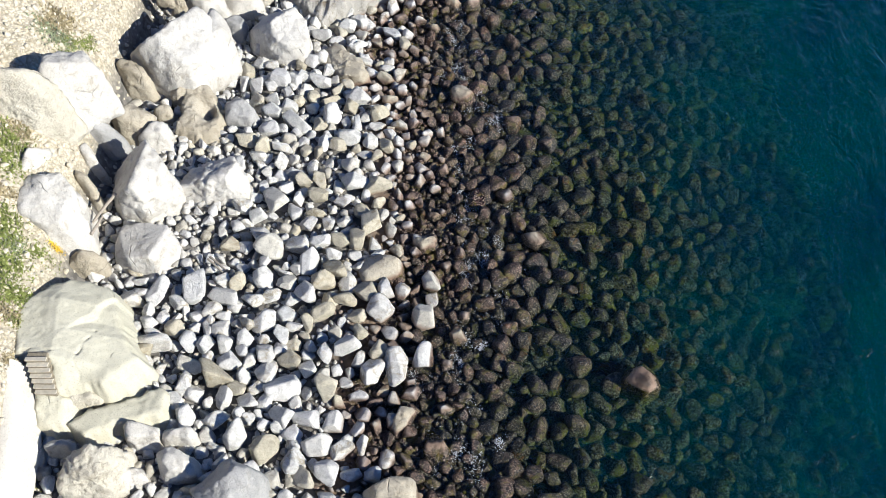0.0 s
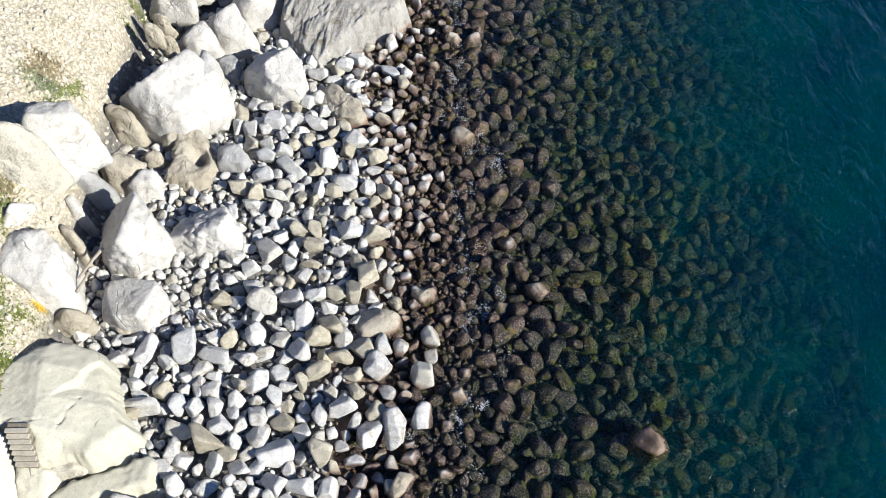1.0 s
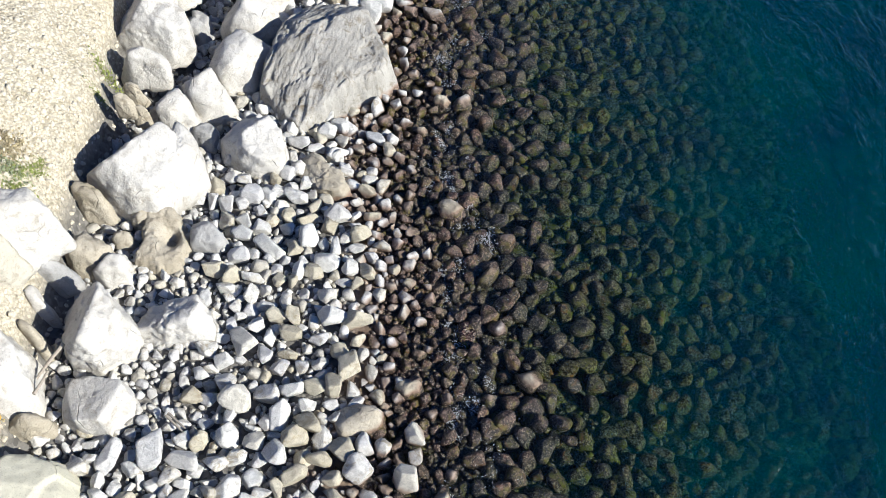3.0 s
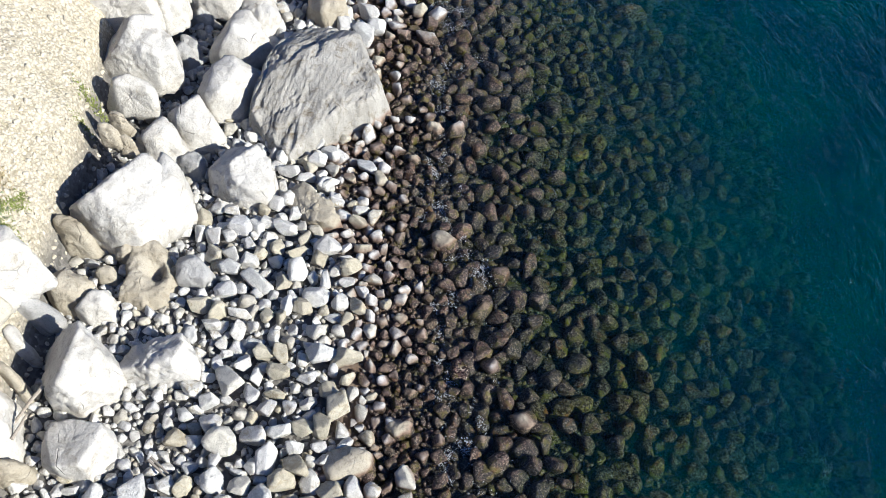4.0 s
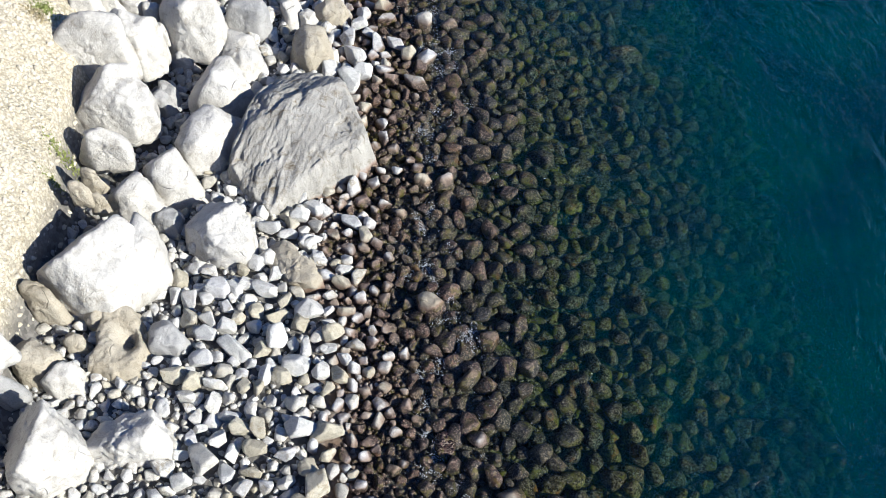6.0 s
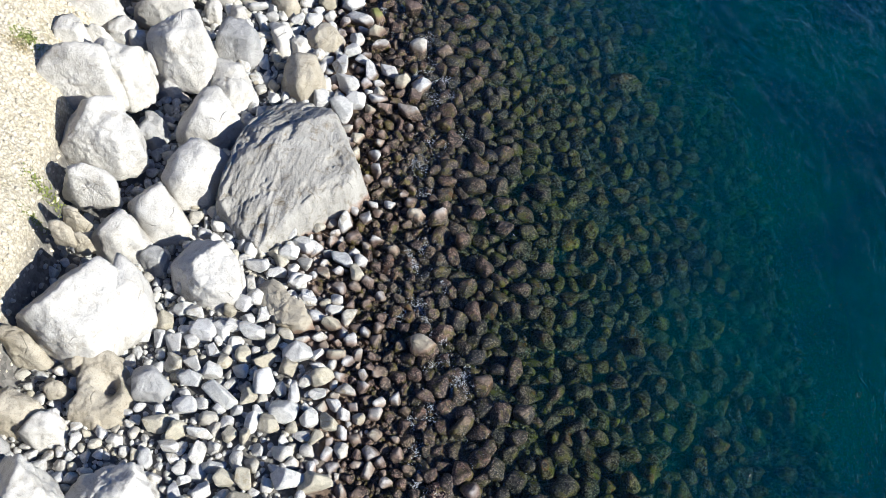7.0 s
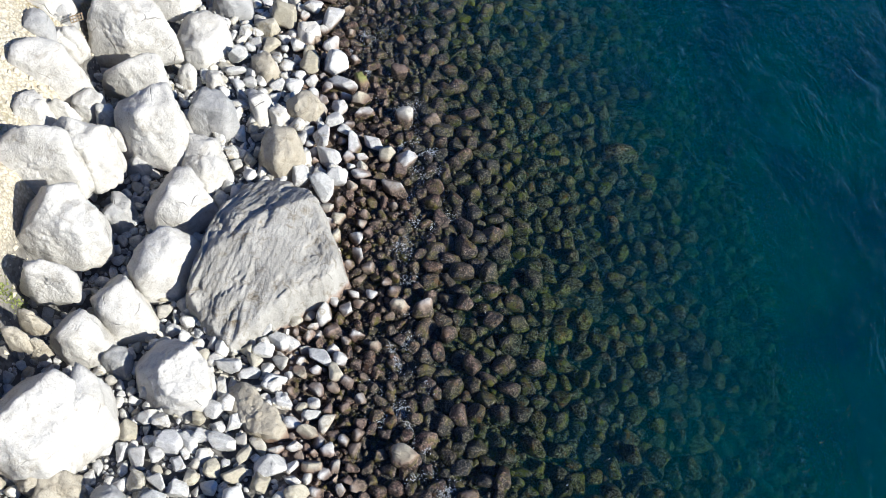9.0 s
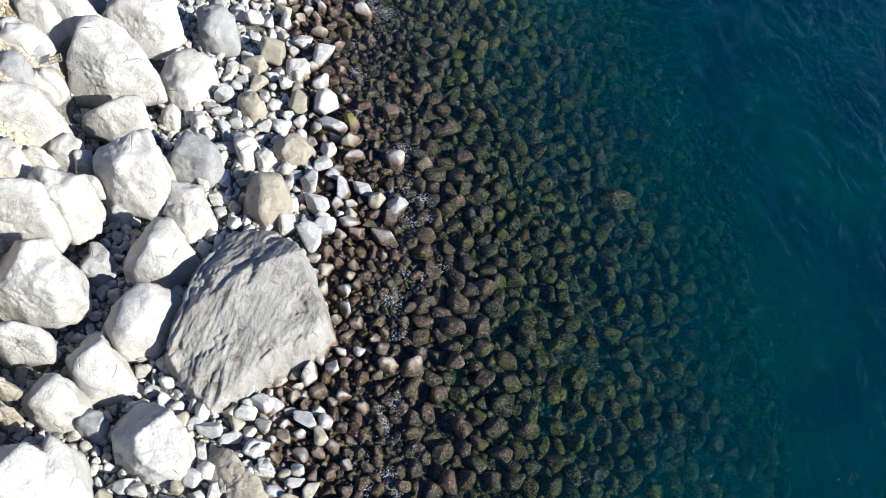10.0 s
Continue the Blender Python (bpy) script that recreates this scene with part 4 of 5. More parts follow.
def stone_shapes(count, sub, seed, broken=True, rugged=0.022):
    rng = np.random.default_rng(seed)
    shapes = []
    for _ in range(count):
        while True:                      # a few large faces, spread round the stone
            n = rng.normal(size=(rng.integers(6, 10), 3))
            n /= np.linalg.norm(n, axis=1)[:, None]
            if (n @ n.T - 2 * np.eye(len(n))).max() < 0.80 and np.linalg.norm(n.mean(0)) < 0.30:
                break
        d = rng.uniform(0.42, 0.78, len(n)) if broken else rng.uniform(0.52, 0.88, len(n))
        m = rng.normal(size=(10, 3))
        n = np.r_[n, m / np.linalg.norm(m, axis=1)[:, None]]
        d = np.r_[d, rng.uniform(0.82, 1.05, 10)]
        dirs, faces = BALLS[sub]
        p = dirs * np.minimum(cut(dirs, n, d, 70 if broken else 26), 1.15)[:, None]
        p *= 1 + rugged * bumps(p * 1.4, int(rng.integers(1e6)), 3)[:, None]
        p *= np.array((1.0 + rng.uniform(0, 0.35), 1.0, rng.uniform(0.8, 1.1)))
        p /= np.sqrt(np.ptp(p[:, 0]) * np.ptp(p[:, 1])) / 2
        shapes.append(p)
    return shapes, BALLS[sub][1]


def turns(rng):
    a, b, c = rng.uniform(0, 2 * math.pi), rng.normal(0, 0.6), rng.normal(0, 0.6)
    return np.array(Euler((b, c, a)).to_matrix())


def joined(name, stones, shapes, faces, rng, parent, sink, label, material=None):
    vs, fs, n = [], [], 0
    for x, y, r in stones:
        p = (shapes[rng.integers(len(shapes))] * r * rng.uniform(0.97, 1.12)) @ turns(rng).T
        vs.append(p + np.array((x, y, land(x, y) + r * sink + rng.normal(0, 0.3) * r)))
        fs.append(faces + n)
        n += len(p)
    ob = mesh_object(name, np.concatenate(vs), np.concatenate(fs), material or cobble, parent)
    return tagged(ob, label, kind="stuff")


rng = np.random.default_rng(11)
cells = {}


def beach_size(x, y, u):
    r = 0.095 + 0.21 * u ** 2.4
    return r * np.where(x < -8, 0.75, 1.0) * np.where(x > -1.5, 0.85, 1.0)


def sea_size(x, y, u):
    return 0.19 + 0.22 * u ** 1.5


big_shapes, big_faces = stone_shapes(30, 4, 20)
stone_meshes = {}
for tone in (cobble, pale_cobble, buff_cobble):
    stone_meshes[tone] = []
    for shape in big_shapes:
        made = mesh_object("stone", shape, big_faces, tone)
        stone_meshes[tone].append(made.data)
        bpy.data.objects.remove(made)


def cobbles(tone, places):
    """Single stones: place and half width along x and y, in centimetres."""
    for x, y, a, b in places:
        x, y, a, b = x / 100, y / 100, a / 100, b / 100
        r = (a * b) ** 0.5
        if taken(x, y, -0.1):
            continue
        cells.setdefault((int(x // 1.0), int(y // 1.0)), []).append((x, y, r))
        ob = new("stone", stone_meshes[tone][rng.integers(30)])
        ob.parent = ground
        h = r * rng.uniform(1.0, 1.4)
        ob.matrix_basis = Matrix.LocRotScale((x, y, float(land(x, y)) + h * rng.uniform(0.6, 1.0)), None, (a * 1.04, b * 1.04, h)) @ Euler((rng.choice((0, math.pi)), 0, rng.choice((0, math.pi)))).to_matrix().to_4x4() @ Euler(rng.normal(0, 0.25, 3)).to_matrix().to_4x4()


cobbles(pale_cobble, [(-765, 2963, 39, 26), (-712, 2940, 29, 29), (-683, 2862, 33, 49), (-888, 2835, 28, 29), (-831, 2829, 21, 32), (-778, 2813, 26, 40), (-623, 2879, 26, 43), (-530, 2939, 23, 23), (-499, 2871, 44, 37), (-540, 3083, 21, 42), (-369, 3114, 48, 30), (-315, 3046, 29, 41), (-393, 2830, 18, 20), (-335, 2801, 38, 54), (-269, 2804, 25, 23), (-267, 2761, 23, 20), (-269, 2887, 33, 20), (-214, 3006, 24, 32), (-721, 2817, 28, 26), (-695, 2725, 30, 31), (-640, 2784, 20, 31), (-626, 2700, 27, 36), (-683, 2650, 32, 33), (-586, 2610, 56, 33)])
cobbles(pale_cobble, [(-441, 2678, 42, 53), (-699, 2551, 34, 38), (-648, 2569, 24, 27), (-781, 2545, 22, 22), (-645, 2465, 38, 24), (-732, 2410, 31, 24), (-587, 2419, 21, 32), (-553, 2509, 24, 22), (-363, 2557, 39, 57), (-336, 2637, 22, 41), (-387, 2655, 25, 28), (-280, 2542, 36, 30), (-301, 2475, 29, 24), (-259, 2637, 30, 28), (-293, 2587, 17, 16), (-584, 2555, 24, 19), (-197, 2609, 25, 25), (-595, 2264, 28, 36), (-580, 2352, 31, 18), (-667, 2299, 19, 21), (-683, 2259, 21, 26), (-713, 2198, 21, 26), (-752, 2137, 39, 31), (-695, 2106, 36, 33)])
cobbles(pale_cobble, [(-737, 2076, 20, 18), (-767, 2049, 29, 25), (-678, 2029, 47, 33), (-723, 1953, 27, 30), (-551, 2212, 28, 31), (-550, 2144, 27, 38), (-381, 2220, 37, 28), (-321, 2230, 18, 23), (-329, 2315, 49, 47), (-177, 2234, 23, 26), (-507, 2089, 36, 30), (-427, 2106, 27, 25), (-446, 2008, 31, 37), (-487, 1912, 31, 59), (-535, 1886, 26, 32), (-393, 1954, 24, 30), (-650, 1899, 31, 32), (-641, 1826, 45, 39), (-724, 1870, 22, 24), (-572, 1891, 22, 15), (-572, 1863, 26, 15), (-498, 1839, 20, 22), (-336, 1838, 33, 44), (-190, 1821, 35, 41)])
cobbles(pale_cobble, [(-615, 1751, 45, 24), (-534, 1752, 36, 26), (-663, 1729, 43, 29), (-1074, 1770, 26, 19), (-942, 1737, 24, 31), (-1059, 1717, 19, 24), (-1080, 1680, 36, 34), (-929, 1687, 34, 24), (-900, 1664, 15, 36), (-789, 1730, 51, 41), (-793, 1802, 32, 31), (-738, 1708, 26, 26), (-862, 1642, 27, 28), (-1021, 1637, 23, 29), (-974, 1629, 21, 31), (-932, 1625, 25, 17), (-1017, 1595, 30, 28), (-1003, 1563, 27, 21), (-1061, 1574, 23, 26), (-764, 1596, 23, 42), (-767, 1655, 27, 24), (-727, 1632, 17, 24), (-693, 1666, 27, 17), (-567, 1603, 31, 35)])
cobbles(pale_cobble, [(-628, 1571, 19, 26), (-980, 1514, 46, 30), (-813, 1530, 31, 35), (-696, 1520, 21, 28), (-598, 1448, 47, 39), (-724, 1474, 37, 35), (-678, 1421, 29, 27), (-867, 1373, 29, 39), (-832, 1344, 31, 34), (-731, 1335, 28, 41), (-200, 1725, 47, 58), (-338, 1559, 42, 44), (-406, 1542, 29, 49), (-458, 1475, 35, 32), (-280, 1514, 27, 33), (-147, 1491, 44, 60), (-241, 1464, 37, 58), (-322, 1430, 20, 23), (-290, 1385, 31, 27), (-353, 1675, 15, 24), (-674, 1199, 44, 54), (-745, 1255, 40, 34), (-847, 1267, 34, 41), (-533, 1282, 42, 41)])
cobbles(pale_cobble, [(-447, 1276, 44, 34), (-360, 1271, 34, 38), (-265, 1308, 30, 32), (-412, 1185, 50, 38), (-336, 1170, 34, 38), (-260, 1194, 26, 33), (-548, 1238, 20, 25), (-369, 1089, 39, 40), (-284, 1092, 29, 29), (-645, 1264, 24, 25), (-799, 1242, 20, 18), (-606, 5259, 40, 48), (-539, 5295, 34, 38), (-464, 5316, 32, 45), (-369, 5175, 48, 34), (-266, 5109, 55, 56), (-267, 4939, 35, 51), (-673, 4935, 30, 33), (-425, 4892, 40, 30), (-238, 4776, 63, 62), (-193, 4665, 52, 40), (-679, 4750, 37, 50), (-675, 4660, 34, 23), (-407, 4612, 43, 40)])
cobbles(pale_cobble, [(-203, 4519, 35, 37), (-231, 4420, 35, 42), (-129, 4300, 37, 49), (-48, 4314, 39, 38), (-11, 4396, 25, 36), (-264, 4312, 46, 52), (-232, 4210, 53, 43), (-180, 4085, 40, 37), (-99, 4130, 43, 27), (-338, 4070, 42, 42), (-241, 4020, 61, 52), (-87, 4233, 29, 19), (-608, 4661, 34, 32), (-627, 4161, 33, 32), (-481, 4606, 26, 26), (-783, 4602, 39, 37), (-358, 3294, 29, 35), (-397, 3241, 33, 30), (-313, 3290, 33, 28), (-520, 3175, 37, 32), (-444, 3151, 35, 25), (-354, 3111, 35, 32), (-318, 3048, 31, 34), (-551, 3236, 27, 28)])
cobbles(pale_cobble, [(-241, 3376, 21, 19)])
cobbles(cobble, [(-763, 2729, 35, 39), (-573, 2894, 31, 32), (-476, 2950, 29, 29), (-596, 2745, 28, 28), (-635, 2397, 28, 35), (-467, 2513, 27, 35), (-633, 2176, 41, 54), (-620, 1951, 53, 49), (-361, 2123, 27, 28), (-531, 1988, 33, 45), (-695, 1891, 22, 29), (-558, 1810, 39, 31), (-486, 1775, 41, 46), (-1001, 1725, 36, 53), (-882, 1759, 47, 65), (-818, 1675, 36, 33), (-865, 1596, 21, 21), (-817, 1600, 27, 40), (-683, 1627, 29, 26), (-629, 1646, 38, 52), (-689, 1571, 35, 30), (-868, 1534, 29, 40), (-749, 1527, 35, 28), (-668, 1485, 25, 32)])
cobbles(cobble, [(-607, 1518, 35, 39), (-558, 1538, 25, 33), (-854, 1443, 37, 39), (-803, 1485, 25, 23), (-657, 1334, 30, 29), (-543, 1388, 49, 57), (-525, 1640, 27, 26), (-524, 1561, 31, 21), (-462, 1561, 23, 28), (-897, 1302, 30, 27), (-482, 1122, 43, 44), (-442, 1067, 39, 33), (-648, 4370, 30, 41), (-610, 4285, 32, 38), (-631, 4451, 37, 36)])
cobbles(buff_cobble, [(-833, 2903, 44, 38), (-595, 2959, 31, 23), (-433, 2839, 23, 34), (-223, 2938, 44, 23), (-253, 3031, 24, 21), (-525, 2786, 33, 31), (-458, 2764, 30, 34), (-781, 2485, 46, 30), (-707, 2466, 31, 35), (-543, 2467, 26, 30), (-489, 2605, 34, 33), (-364, 2730, 38, 31), (-408, 2511, 34, 41), (-248, 2698, 35, 31), (-208, 2537, 32, 30), (-487, 2465, 26, 27), (-249, 2477, 24, 30), (-202, 2812, 28, 31), (-533, 2307, 37, 37), (-477, 2315, 30, 37), (-783, 1966, 33, 45), (-465, 2228, 32, 41), (-294, 2171, 37, 36), (-234, 2306, 42, 42)])
cobbles(buff_cobble, [(-238, 2226, 25, 28), (-471, 2152, 32, 23), (-258, 2114, 43, 61), (-311, 2040, 31, 43), (-373, 2023, 45, 33), (-390, 1885, 37, 44), (-733, 1803, 22, 36), (-425, 1843, 43, 46), (-400, 1767, 34, 34), (-272, 1790, 45, 44), (-924, 1579, 40, 28), (-769, 1409, 61, 50), (-523, 1504, 45, 32), (-693, 1372, 35, 30), (-1014, 1491, 31, 33), (-427, 1701, 43, 33), (-475, 1659, 27, 31), (-340, 1759, 47, 26), (-287, 1700, 36, 26), (-282, 1632, 27, 31), (-215, 1544, 40, 40), (-384, 1399, 43, 43), (-190, 1414, 25, 23), (-345, 1353, 32, 20)])
cobbles(buff_cobble, [(-578, 1164, 46, 58), (-292, 5289, 34, 38), (-562, 4975, 57, 43), (-492, 5063, 52, 74), (-546, 4866, 45, 42), (-359, 4781, 53, 53), (-105, 4568, 41, 40), (16, 4256, 29, 41), (-12, 4129, 24, 29), (-198, 5210, 34, 32), (-457, 3247, 27, 21), (-205, 3301, 31, 26), (-146, 3186, 31, 37), (-274, 3177, 27, 28)])
cobbles(cobble, [(-179, 1636, 30, 33), (-53, 1698, 45, 48), (-17, 1854, 37, 44), (-48, 1533, 40, 52), (-92, 1395, 33, 28), (-101, 1449, 21, 28), (-129, 1808, 26, 32), (-116, 1624, 23, 26), (-17, 1792, 30, 27), (77, 1630, 30, 31), (-94, 4501, 35, 31), (100, 4481, 43, 42), (111, 4231, 41, 46), (46, 4083, 52, 45), (-57, 4086, 28, 40), (76, 4169, 36, 27), (-101, 5454, 38, 36), (-51, 5275, 37, 35), (-71, 4820, 29, 30), (58, 4791, 37, 38), (-13, 4641, 28, 32), (-210, 3245, 42, 33), (-204, 3417, 38, 38), (-114, 3462, 28, 29)])
cobbles(cobble, [(-149, 3365, 38, 36)])

dry = pack(76000, -12.5, 1.5, -6.0, 62.0, beach_size, rng, cells, 0.86)
wet = pack(62000, -2.5, 17.0, -6.0, 64.0, sea_size, rng, cells, 0.80)
wet += pack(60000, -1.5, 13.0, 4.0, 60.0, lambda x, y, u: 0.08 + 0.07 * u, rng, cells, 0.80)
small = pack(26000, -12.5, 1.0, 6.0, 58.0, lambda x, y, u: 0.055 + 0.05 * u, rng, cells, 0.80)

dry = [s for s in dry if land(s[0], s[1]) < 2.3]
small = [s for s in small if land(s[0], s[1]) < 2.5]
fine_shapes, fine_faces = stone_shapes(28, 3, 21)
low_shapes, low_faces = stone_shapes(24, 2, 22)
worn_shapes, worn_faces = stone_shapes(28, 3, 23, False, 0.085)
fine_dry, fine_wet = [s for s in dry if s[2] < 0.135], [s for s in wet if s[2] < 0.18]
dry, wet = [s for s in dry if s[2] >= 0.135], [s for s in wet if s[2] >= 0.18]
joined("fine_shingle", fine_dry, low_shapes, low_faces, rng, ground, 0.62, "fist-sized pale beach stones, brown near the water")
joined("small_sea_bed_stones", fine_wet, low_shapes, low_faces, rng, ground, 0.35, "small dark stones under clear water")
joined("shingle", dry, fine_shapes, fine_faces, rng, ground, 0.62, "pale angular beach cobbles, brown near the water")
joined("sea_bed_stones", wet, worn_shapes, worn_faces, rng, ground, 0.35, "dark weedy stones under clear water")
joined("pebbles", small, low_shapes, low_faces, rng, ground, 0.2, "small grey pebbles between the cobbles")

# ---- the conglomerate bank: stones set in its face ----
grit_shapes, grit_faces = stone_shapes(20, 2, 24)
bank = pack(16000, -17.5, -12.3, 6.0, 60.0, lambda x, y, u: 0.035 + 0.09 * u ** 3, rng, {}, 1.05)
joined("bank_stones", bank, grit_shapes, grit_faces, rng, ground, -0.35, "pale stones set in the conglomerate bank", bankstone)


# ---- small growth ----
def clump(at, radius, material, seed, label, name="herb_clump", category="plant", tall=0.32, count=230):
    """A low cushion of narrow leaves that spread from many stems."""
    r = np.random.default_rng(seed)
    vs, fs = [], []
    n = int(count * radius / 0.5)
    for _ in range(n):
        a, d = r.uniform(0, 6.28), radius * math.sqrt(r.random()) * (0.75 + 0.35 * math.sin(3 * r.uniform(0, 6.28)))
        x, y = at[0] + d * math.cos(a), at[1] + d * math.sin(a)
        z = float(land(x, y)) + at[2]
        h = tall * radius * r.uniform(0.3, 1.0) * (1.1 - 0.6 * d / radius)
        b, w = r.uniform(0, 6.28), r.uniform(0.02, 0.045)
        out = np.array((math.cos(b), math.sin(b), 0)) * h * r.uniform(0.4, 1.0)
        side = np.array((-math.sin(b), math.cos(b), 0)) * w
        p = np.array((x, y, z))
        k = len(vs)
        vs += [p - side * 0.4, p + side * 0.4, p + out * 0.5 + side + (0, 0, h * 0.75), p + out * 0.5 - side + (0, 0, h * 0.75), p + out * 1.1 + (0, 0, h * 0.7)]
        fs += [(k, k + 1, k + 2), (k, k + 2, k + 3), (k + 3, k + 2, k + 4)]
    ob = mesh_object(name, vs, fs, material, smooth=False)
    return tagged(ob, label, category, "plants on the bank", "stuff")


clump((-14.50, 26.47, 0.0), 0.8, leaf_gray, 101, "silvery green herb cushion on the bank")
clump((-14.20, 26.58, 0.0), 0.45, leaf_green, 102, "low bright green herb cushion growing on the bank")
clump((-14.62, 27.65, 0.0), 0.7, leaf_dry, 103, "tuft of dry straw-coloured grass on the bank")
clump((-14.84, 26.63, 0.0), 0.4, leaf_dry, 104, "tuft of dry straw-coloured grass on the bank")
clump((-14.00, 25.80, 0.0), 0.6, leaf_green, 105, "low bright green herb cushion growing on the bank")
clump((-14.04, 25.08, 0.0), 0.5, leaf_gray, 106, "silvery green herb cushion on the bank")
clump((-13.81, 27.43, 0.0), 0.3, leaf_green, 107, "low bright green herb cushion growing on the bank")
clump((-14.90, 20.97, 0.0), 0.9, leaf_green, 108, "low bright green herb cushion growing on the bank")
clump((-14.65, 21.55, 0.0), 0.6, leaf_dry, 109, "tuft of dry straw-coloured grass on the bank")
clump((-14.82, 20.07, 0.0), 0.7, leaf_green, 110, "low bright green herb cushion growing on the bank")
clump((-14.54, 18.99, 0.0), 0.5, leaf_dry, 111, "tuft of dry straw-coloured grass on the bank")
clump((-14.44, 18.00, 0.0), 0.7, leaf_green, 112, "low bright green herb cushion growing on the bank")
clump((-14.35, 17.29, 0.0), 0.8, leaf_green, 113, "low bright green herb cushion growing on the bank")
clump((-14.12, 17.19, 0.0), 0.5, leaf_gray, 114, "silvery green herb cushion on the bank")
clump((-14.10, 16.42, 0.0), 0.8, leaf_green, 115, "low bright green herb cushion growing on the bank")
clump((-14.04, 15.46, 0.0), 0.8, leaf_green, 116, "low bright green herb cushion growing on the bank")
clump((-13.81, 14.77, 0.0), 0.6, leaf_dry, 117, "tuft of dry straw-coloured grass on the bank")
clump((-13.53, 15.52, 0.0), 0.45, leaf_green, 118, "low bright green herb cushion growing on the bank")
clump((-13.49, 14.63, 0.0), 0.4, leaf_green, 119, "low bright green herb cushion growing on the bank")
clump((-13.34, 13.21, 0.0), 0.45, leaf_dry, 120, "tuft of dry straw-coloured grass on the bank")
clump((-13.48, 17.34, 0.0), 0.45, leaf_green, 121, "low bright green herb cushion growing on the bank")
clump((-12.89, 10.09, 0.0), 0.5, leaf_green, 122, "low bright green herb cushion growing on the bank")
clump((-12.97, 9.59, 0.0), 0.45, leaf_dry, 123, "tuft of dry straw-coloured grass on the bank")
clump((-12.96, 33.40, 0.25), 0.5, leaf_green, 124, "low bright green herb cushion growing on the bank")
clump((-12.93, 31.91, 0.1), 0.3, leaf_green, 125, "low bright green herb cushion growing on the bank")
clump((-13.88, 27.03, 0.0), 0.4, leaf_green, 126, "low bright green herb cushion growing on the bank")
clump((-14.44, 39.36, 0.0), 0.55, leaf_green, 127, "low bright green herb cushion growing on the bank")
clump((-14.53, 38.81, 0.0), 0.5, leaf_dry, 128, "tuft of dry straw-coloured grass on the bank")
clump((-14.54, 47.25, 0.0), 0.6, leaf_dry, 129, "tuft of dry straw-coloured grass on the bank")
clump((-13.98, 45.48, 0.0), 0.45, leaf_dry, 130, "tuft of dry straw-coloured grass on the bank")
clump((-12.89, 44.43, 0.0), 0.2, leaf_green, 131, "low bright green herb cushion growing on the bank")
clump((-14.62, 27.01, 0.0), 0.6, leaf_dry, 132, "tuft of dry straw-coloured grass on the bank")


# ---- steps and path cut into the bank ----
def slab(name, x0, x1, y0, y1, z0, z1, material, parent, soft=0.025):
    bm = bmesh.new()
    bmesh.ops.create_cube(bm, size=1.0)
    for v in bm.verts:
        v.co = ((x0 + x1) / 2 + v.co.x * (x1 - x0), (y0 + y1) / 2 + v.co.y * (y1 - y0), (z0 + z1) / 2 + v.co.z * (z1 - z0))
    bmesh.ops.bevel(bm, geom=bm.edges[:], offset=soft, segments=2, affect="EDGES")
    bmesh.ops.subdivide_edges(bm, edges=[e for e in bm.edges if e.calc_length() > 0.2], cuts=2, use_grid_fill=True)
    for v in bm.verts:
        v.co += noise.noise_vector(v.co * 3.0) * soft * 0.7
    me = bpy.data.meshes.new(name)
    bm.to_mesh(me)
    bm.free()
    me.materials.append(material)
    ob = new(name, me)
    ob.parent = parent
    return ob


stairway = tagged(new('stairway'), 'short flight of worn pale steps cut beside the rock platform', 'stairs')
for i in range(7):
    x, y, z = -12.38 - i * 0.035, 12.46 + i * 0.125, 3.66 + i * 0.135
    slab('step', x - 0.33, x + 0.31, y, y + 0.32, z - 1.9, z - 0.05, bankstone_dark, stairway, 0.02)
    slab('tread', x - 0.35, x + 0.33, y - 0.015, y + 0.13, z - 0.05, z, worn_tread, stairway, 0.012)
crag([(-12.75, 11.6), (-12.3, 11.45), (-11.85, 11.65), (-11.85, 12.5), (-12.75, 12.55)], lambda x, y: 3.55 + 0.55 * (y - 12.5) - 0.15 * (x + 12.3), 1.0, platformrock,
     "worn sloping rock apron below the steps", lambda x, y: 0.06 * noise_field(x, y, 1.2, 31.0) + 0.03 * noise_field(x, y, 5.0, 33.0), 0.2, 0.05, 0.12, 3.0, 12.0)
path_line = [(-13.42, 13.25, 4.5), (-13.30, 12.3, 4.25), (-13.15, 10.9, 4.0), (-13.08, 9.56, 3.9), (-13.0, 8.25, 3.8)]
path_v, path_f = [], []
for i in range(33):
    k = min(i // 8, 3)
    x, y, z = Vector(path_line[k]).lerp(Vector(path_line[k + 1]), (i - 8 * k) / 8)
    for dx, dz in ((-0.9, -0.6), (-0.85, 0.05), (-0.45, 0.07), (-0.1, 0.05), (0.12, 0.0), (0.25, -0.12), (0.42, -0.5), (0.62, -1.3)):
        wob = noise.noise_vector(Vector((x + dx, y * 1.5, 3.0))) * 0.10
        path_v.append((x + dx + wob.x, y + wob.y, z + dz + wob.z * 0.5))
    if i:
        path_f += [(i * 8 - 8 + q, i * 8 - 7 + q, i * 8 + 1 + q, i * 8 + q) for q in range(7)]
path = mesh_object('path', path_v, path_f, mortar)
tagged(path, 'narrow pale concrete path along the bank', 'path', kind='structure')


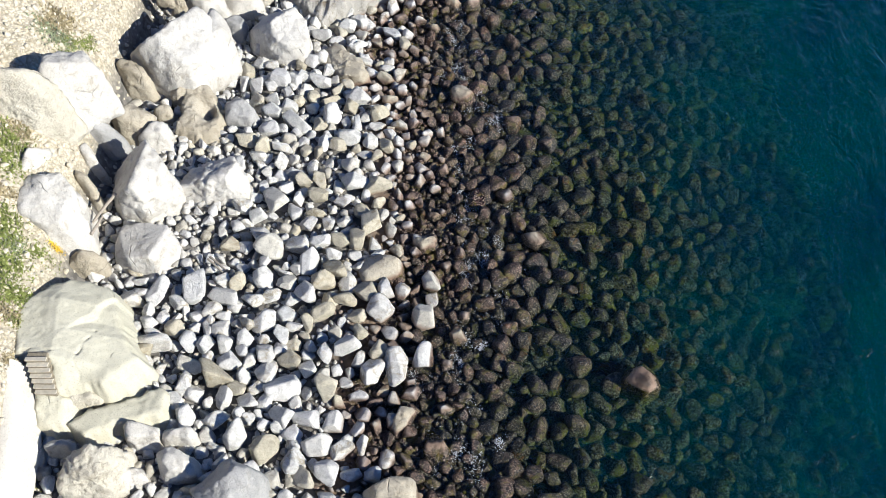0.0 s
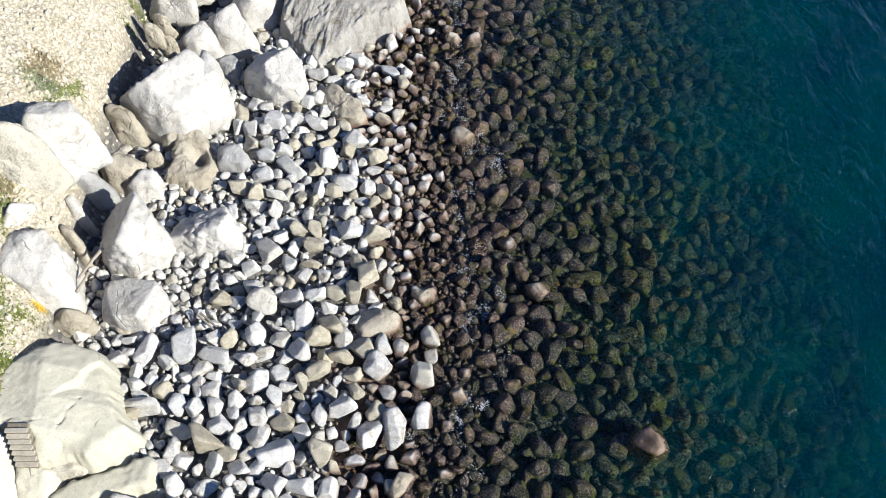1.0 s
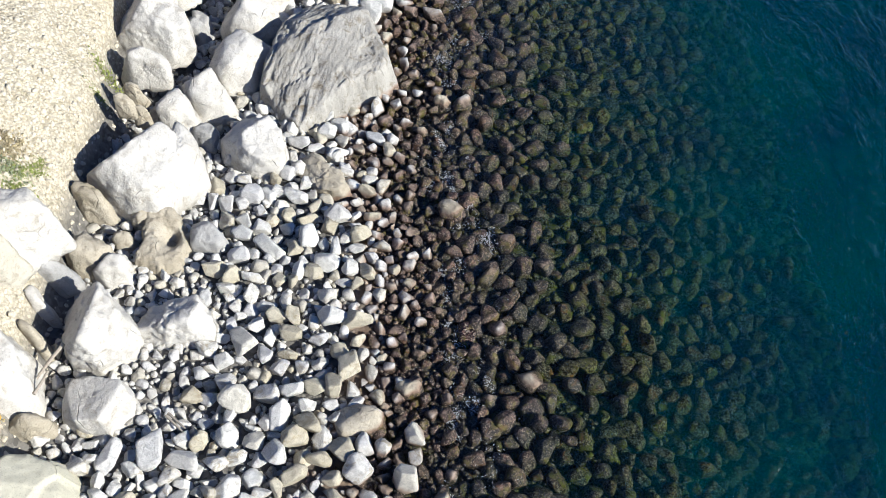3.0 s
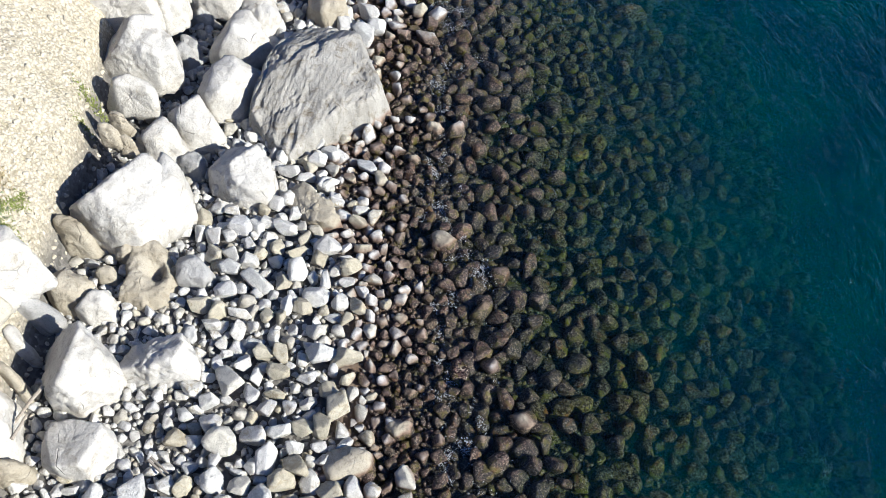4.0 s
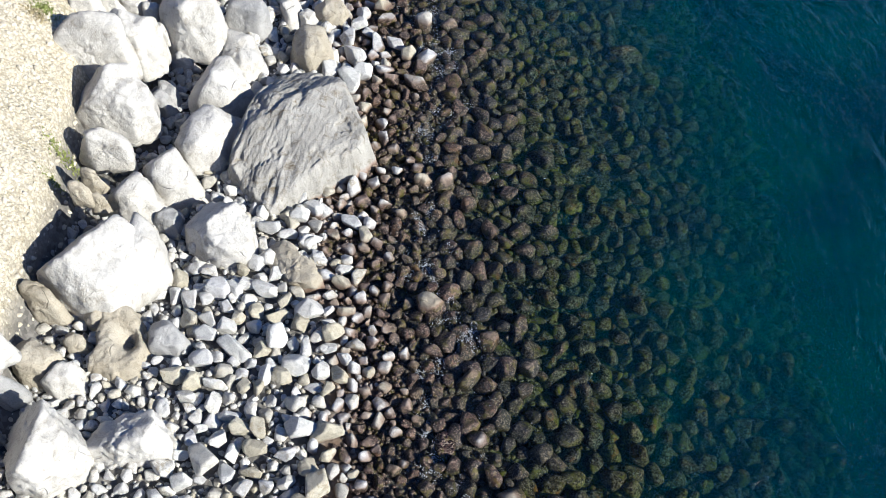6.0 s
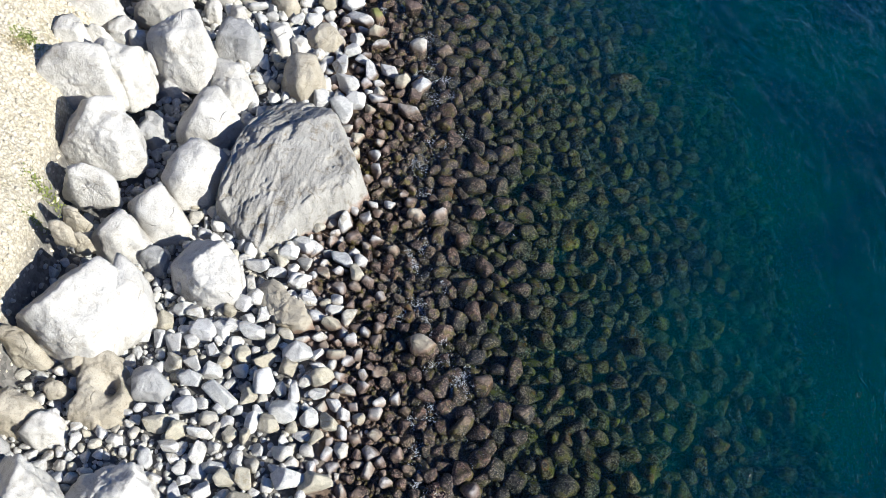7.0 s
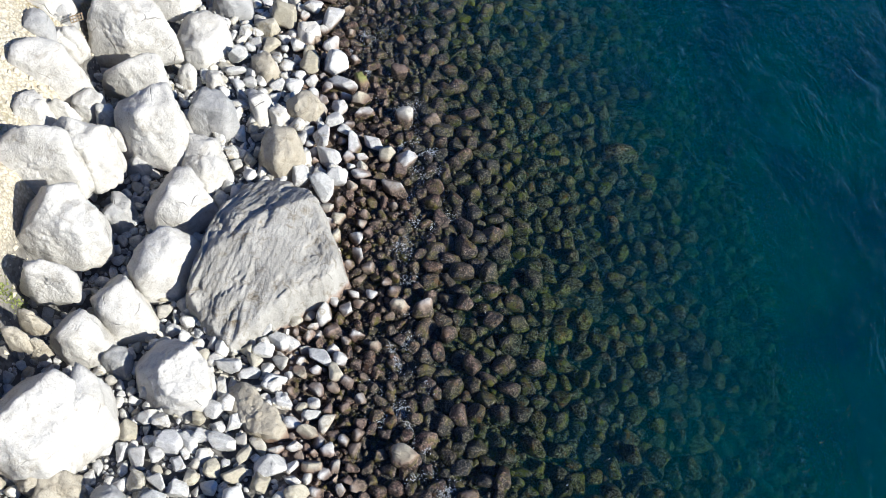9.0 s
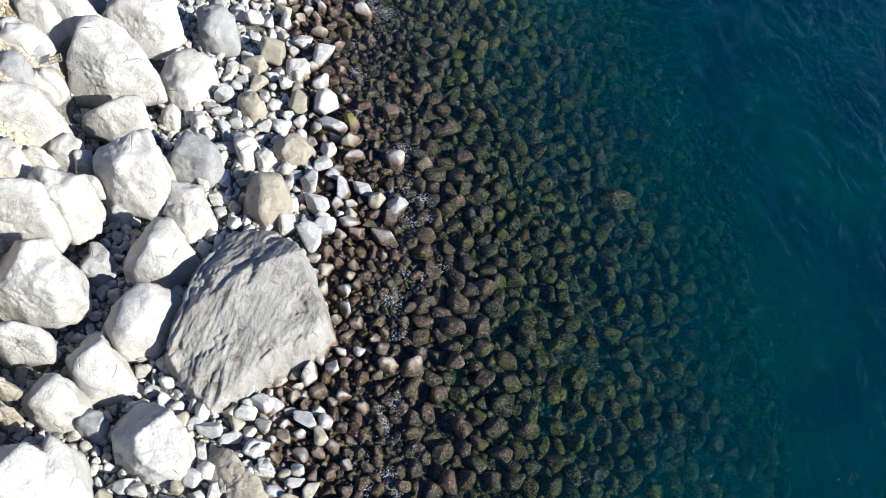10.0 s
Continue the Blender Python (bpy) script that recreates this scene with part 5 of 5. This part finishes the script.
# ---- drift and litter ----
def pole(name, a, b, thick, material, parent=None):
    a, b = Vector(a), Vector(b)
    bm = bmesh.new()
    rings = []
    for i in range(7):
        c = a.lerp(b, i / 6) + noise.noise_vector(a + Vector((i, 0, 0))) * thick * 0.35
        q = (b - a).to_track_quat("Z", "Y")
        rings.append([bm.verts.new(c + q @ Vector((math.cos(k * math.pi / 4), math.sin(k * math.pi / 4), 0)) * thick * (1.0 - 0.06 * i)) for k in range(8)])
    for u, v in zip(rings, rings[1:]):
        for k in range(8):
            bm.faces.new((u[k], u[(k + 1) % 8], v[(k + 1) % 8], v[k]))
    bm.faces.new(rings[0][::-1])
    bm.faces.new(rings[-1])
    me = bpy.data.meshes.new(name)
    bm.to_mesh(me)
    bm.free()
    me.materials.append(material)
    ob = new(name, me)
    if parent:
        ob.parent = parent
    return ob


tagged(pole('driftwood_pole', (-11.83, 20.67, 3.4), (-12.73, 19.41, 2.9), 0.07, drift), 'grey weathered driftwood pole lying between stones', 'driftwood', 'driftwood')
tagged(pole('driftwood_pole', (-8.49, 18.74, 1.9), (-7.91, 18.25, 1.7), 0.05, drift), 'grey weathered driftwood pole lying between stones', 'driftwood', 'driftwood')
tagged(pole('driftwood_pole', (-8.42, 18.82, 1.9), (-7.79, 18.3, 1.8), 0.05, drift), 'grey weathered driftwood pole lying between stones', 'driftwood', 'driftwood')
tagged(pole('driftwood_pole', (-12.39, 18.85, 3.3), (-12.13, 19.69, 3.3), 0.06, drift), 'grey weathered driftwood pole lying between stones', 'driftwood', 'driftwood')
pallet = tagged(new('pallet'), 'broken piece of wooden pallet caught between boulders', 'pallet')
pallet.location = (-12.6, 45.61, 4.9)
pallet.rotation_euler = (radians(25), radians(-12), radians(14))
pallet.scale = (0.66, 0.66, 0.66)
for y in (-0.2, 0.0, 0.2):
    slab('rail', -0.42, 0.42, y - 0.03, y + 0.03, -0.03, 0.03, rail_wood, pallet, 0.008)
for x in (-0.38, -0.2, 0.0, 0.2, 0.38):
    slab('slat', x - 0.03, x + 0.03, -0.26, 0.26, 0.03, 0.055, rail_wood, pallet, 0.006)
clump((-13.21, 17.90, 0.25), 0.16, petal, 77, 'small tuft of bright yellow blossom beside the rock platform', name='flower_tuft', count=700)


# ---- foam and painted ripple glints: broken threads of white on the water ----
def foam(name, spots, rng, label, material, pieces=(3, 8), width=(0.002, 0.010), pace=(0.008, 0.026), sway=1.5):
    """Broken strokes scattered about spots: place, spread across and along, number, direction."""
    vs, fs = [], []
    for x, y, across, along, count, turn in spots:
        c, sn = math.cos(turn), math.sin(turn)
        for _ in range(count):
            u, v = rng.normal(0, along), rng.normal(0, across)
            p = np.array((x + u * c - v * sn, y + u * sn + v * c))
            a = turn + rng.normal(0, sway)
            last, z = None, 0.012 + rng.uniform(0, 0.03)
            for _ in range(rng.integers(*pieces)):
                w, k = rng.uniform(*width), len(vs)
                side = np.array((-math.sin(a), math.cos(a))) * w
                vs += [(*(p - side), z), (*(p + side), z)]
                if last is not None:
                    fs.append((last, last + 1, k + 1, k))
                last = k
                p = p + np.array((math.cos(a), math.sin(a))) * rng.uniform(*pace)
                a += rng.normal(0, sway * 0.6)
    ob = mesh_object(name, vs, fs, material, smooth=False)
    return tagged(ob, label, "foam", kind="stuff")


def shore_x(y):
    return float(np.interp(y, SHORE_Y, SHORE_X))


surf = []
for y in np.arange(8, 58, 0.32):
    x = shore_x(y) + 0.75 + rng.normal(0, 0.75)
    surf.append((x, y, rng.uniform(0.06, 0.22), rng.uniform(0.12, 0.4), int(150 * rng.random() ** 3) + 4, rng.uniform(0.6, 2.3)))
foam("surf_foam", surf, rng, "thin broken white foam between wet stones", foam_white)
specks = [(rng.uniform(1, 26), rng.uniform(6, 60), 0.02, 0.03, int(rng.integers(1, 3)), 1.2) for _ in range(90)]
foam("foam_speck", specks, rng, "tiny white specks on the water", foam_white, (2, 4), (0.006, 0.014))
# Pale strokes put the glints of ripples into colour, with a little foam.
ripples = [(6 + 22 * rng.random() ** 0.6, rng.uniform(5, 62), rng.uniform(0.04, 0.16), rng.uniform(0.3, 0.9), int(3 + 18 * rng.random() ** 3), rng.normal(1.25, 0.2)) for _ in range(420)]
foam("ripple_foam", ripples, rng, "small pale streaks on open water, painted ripple glints with some foam", fleck_pale, (4, 10), (0.001, 0.004), (0.02, 0.05), 0.4)
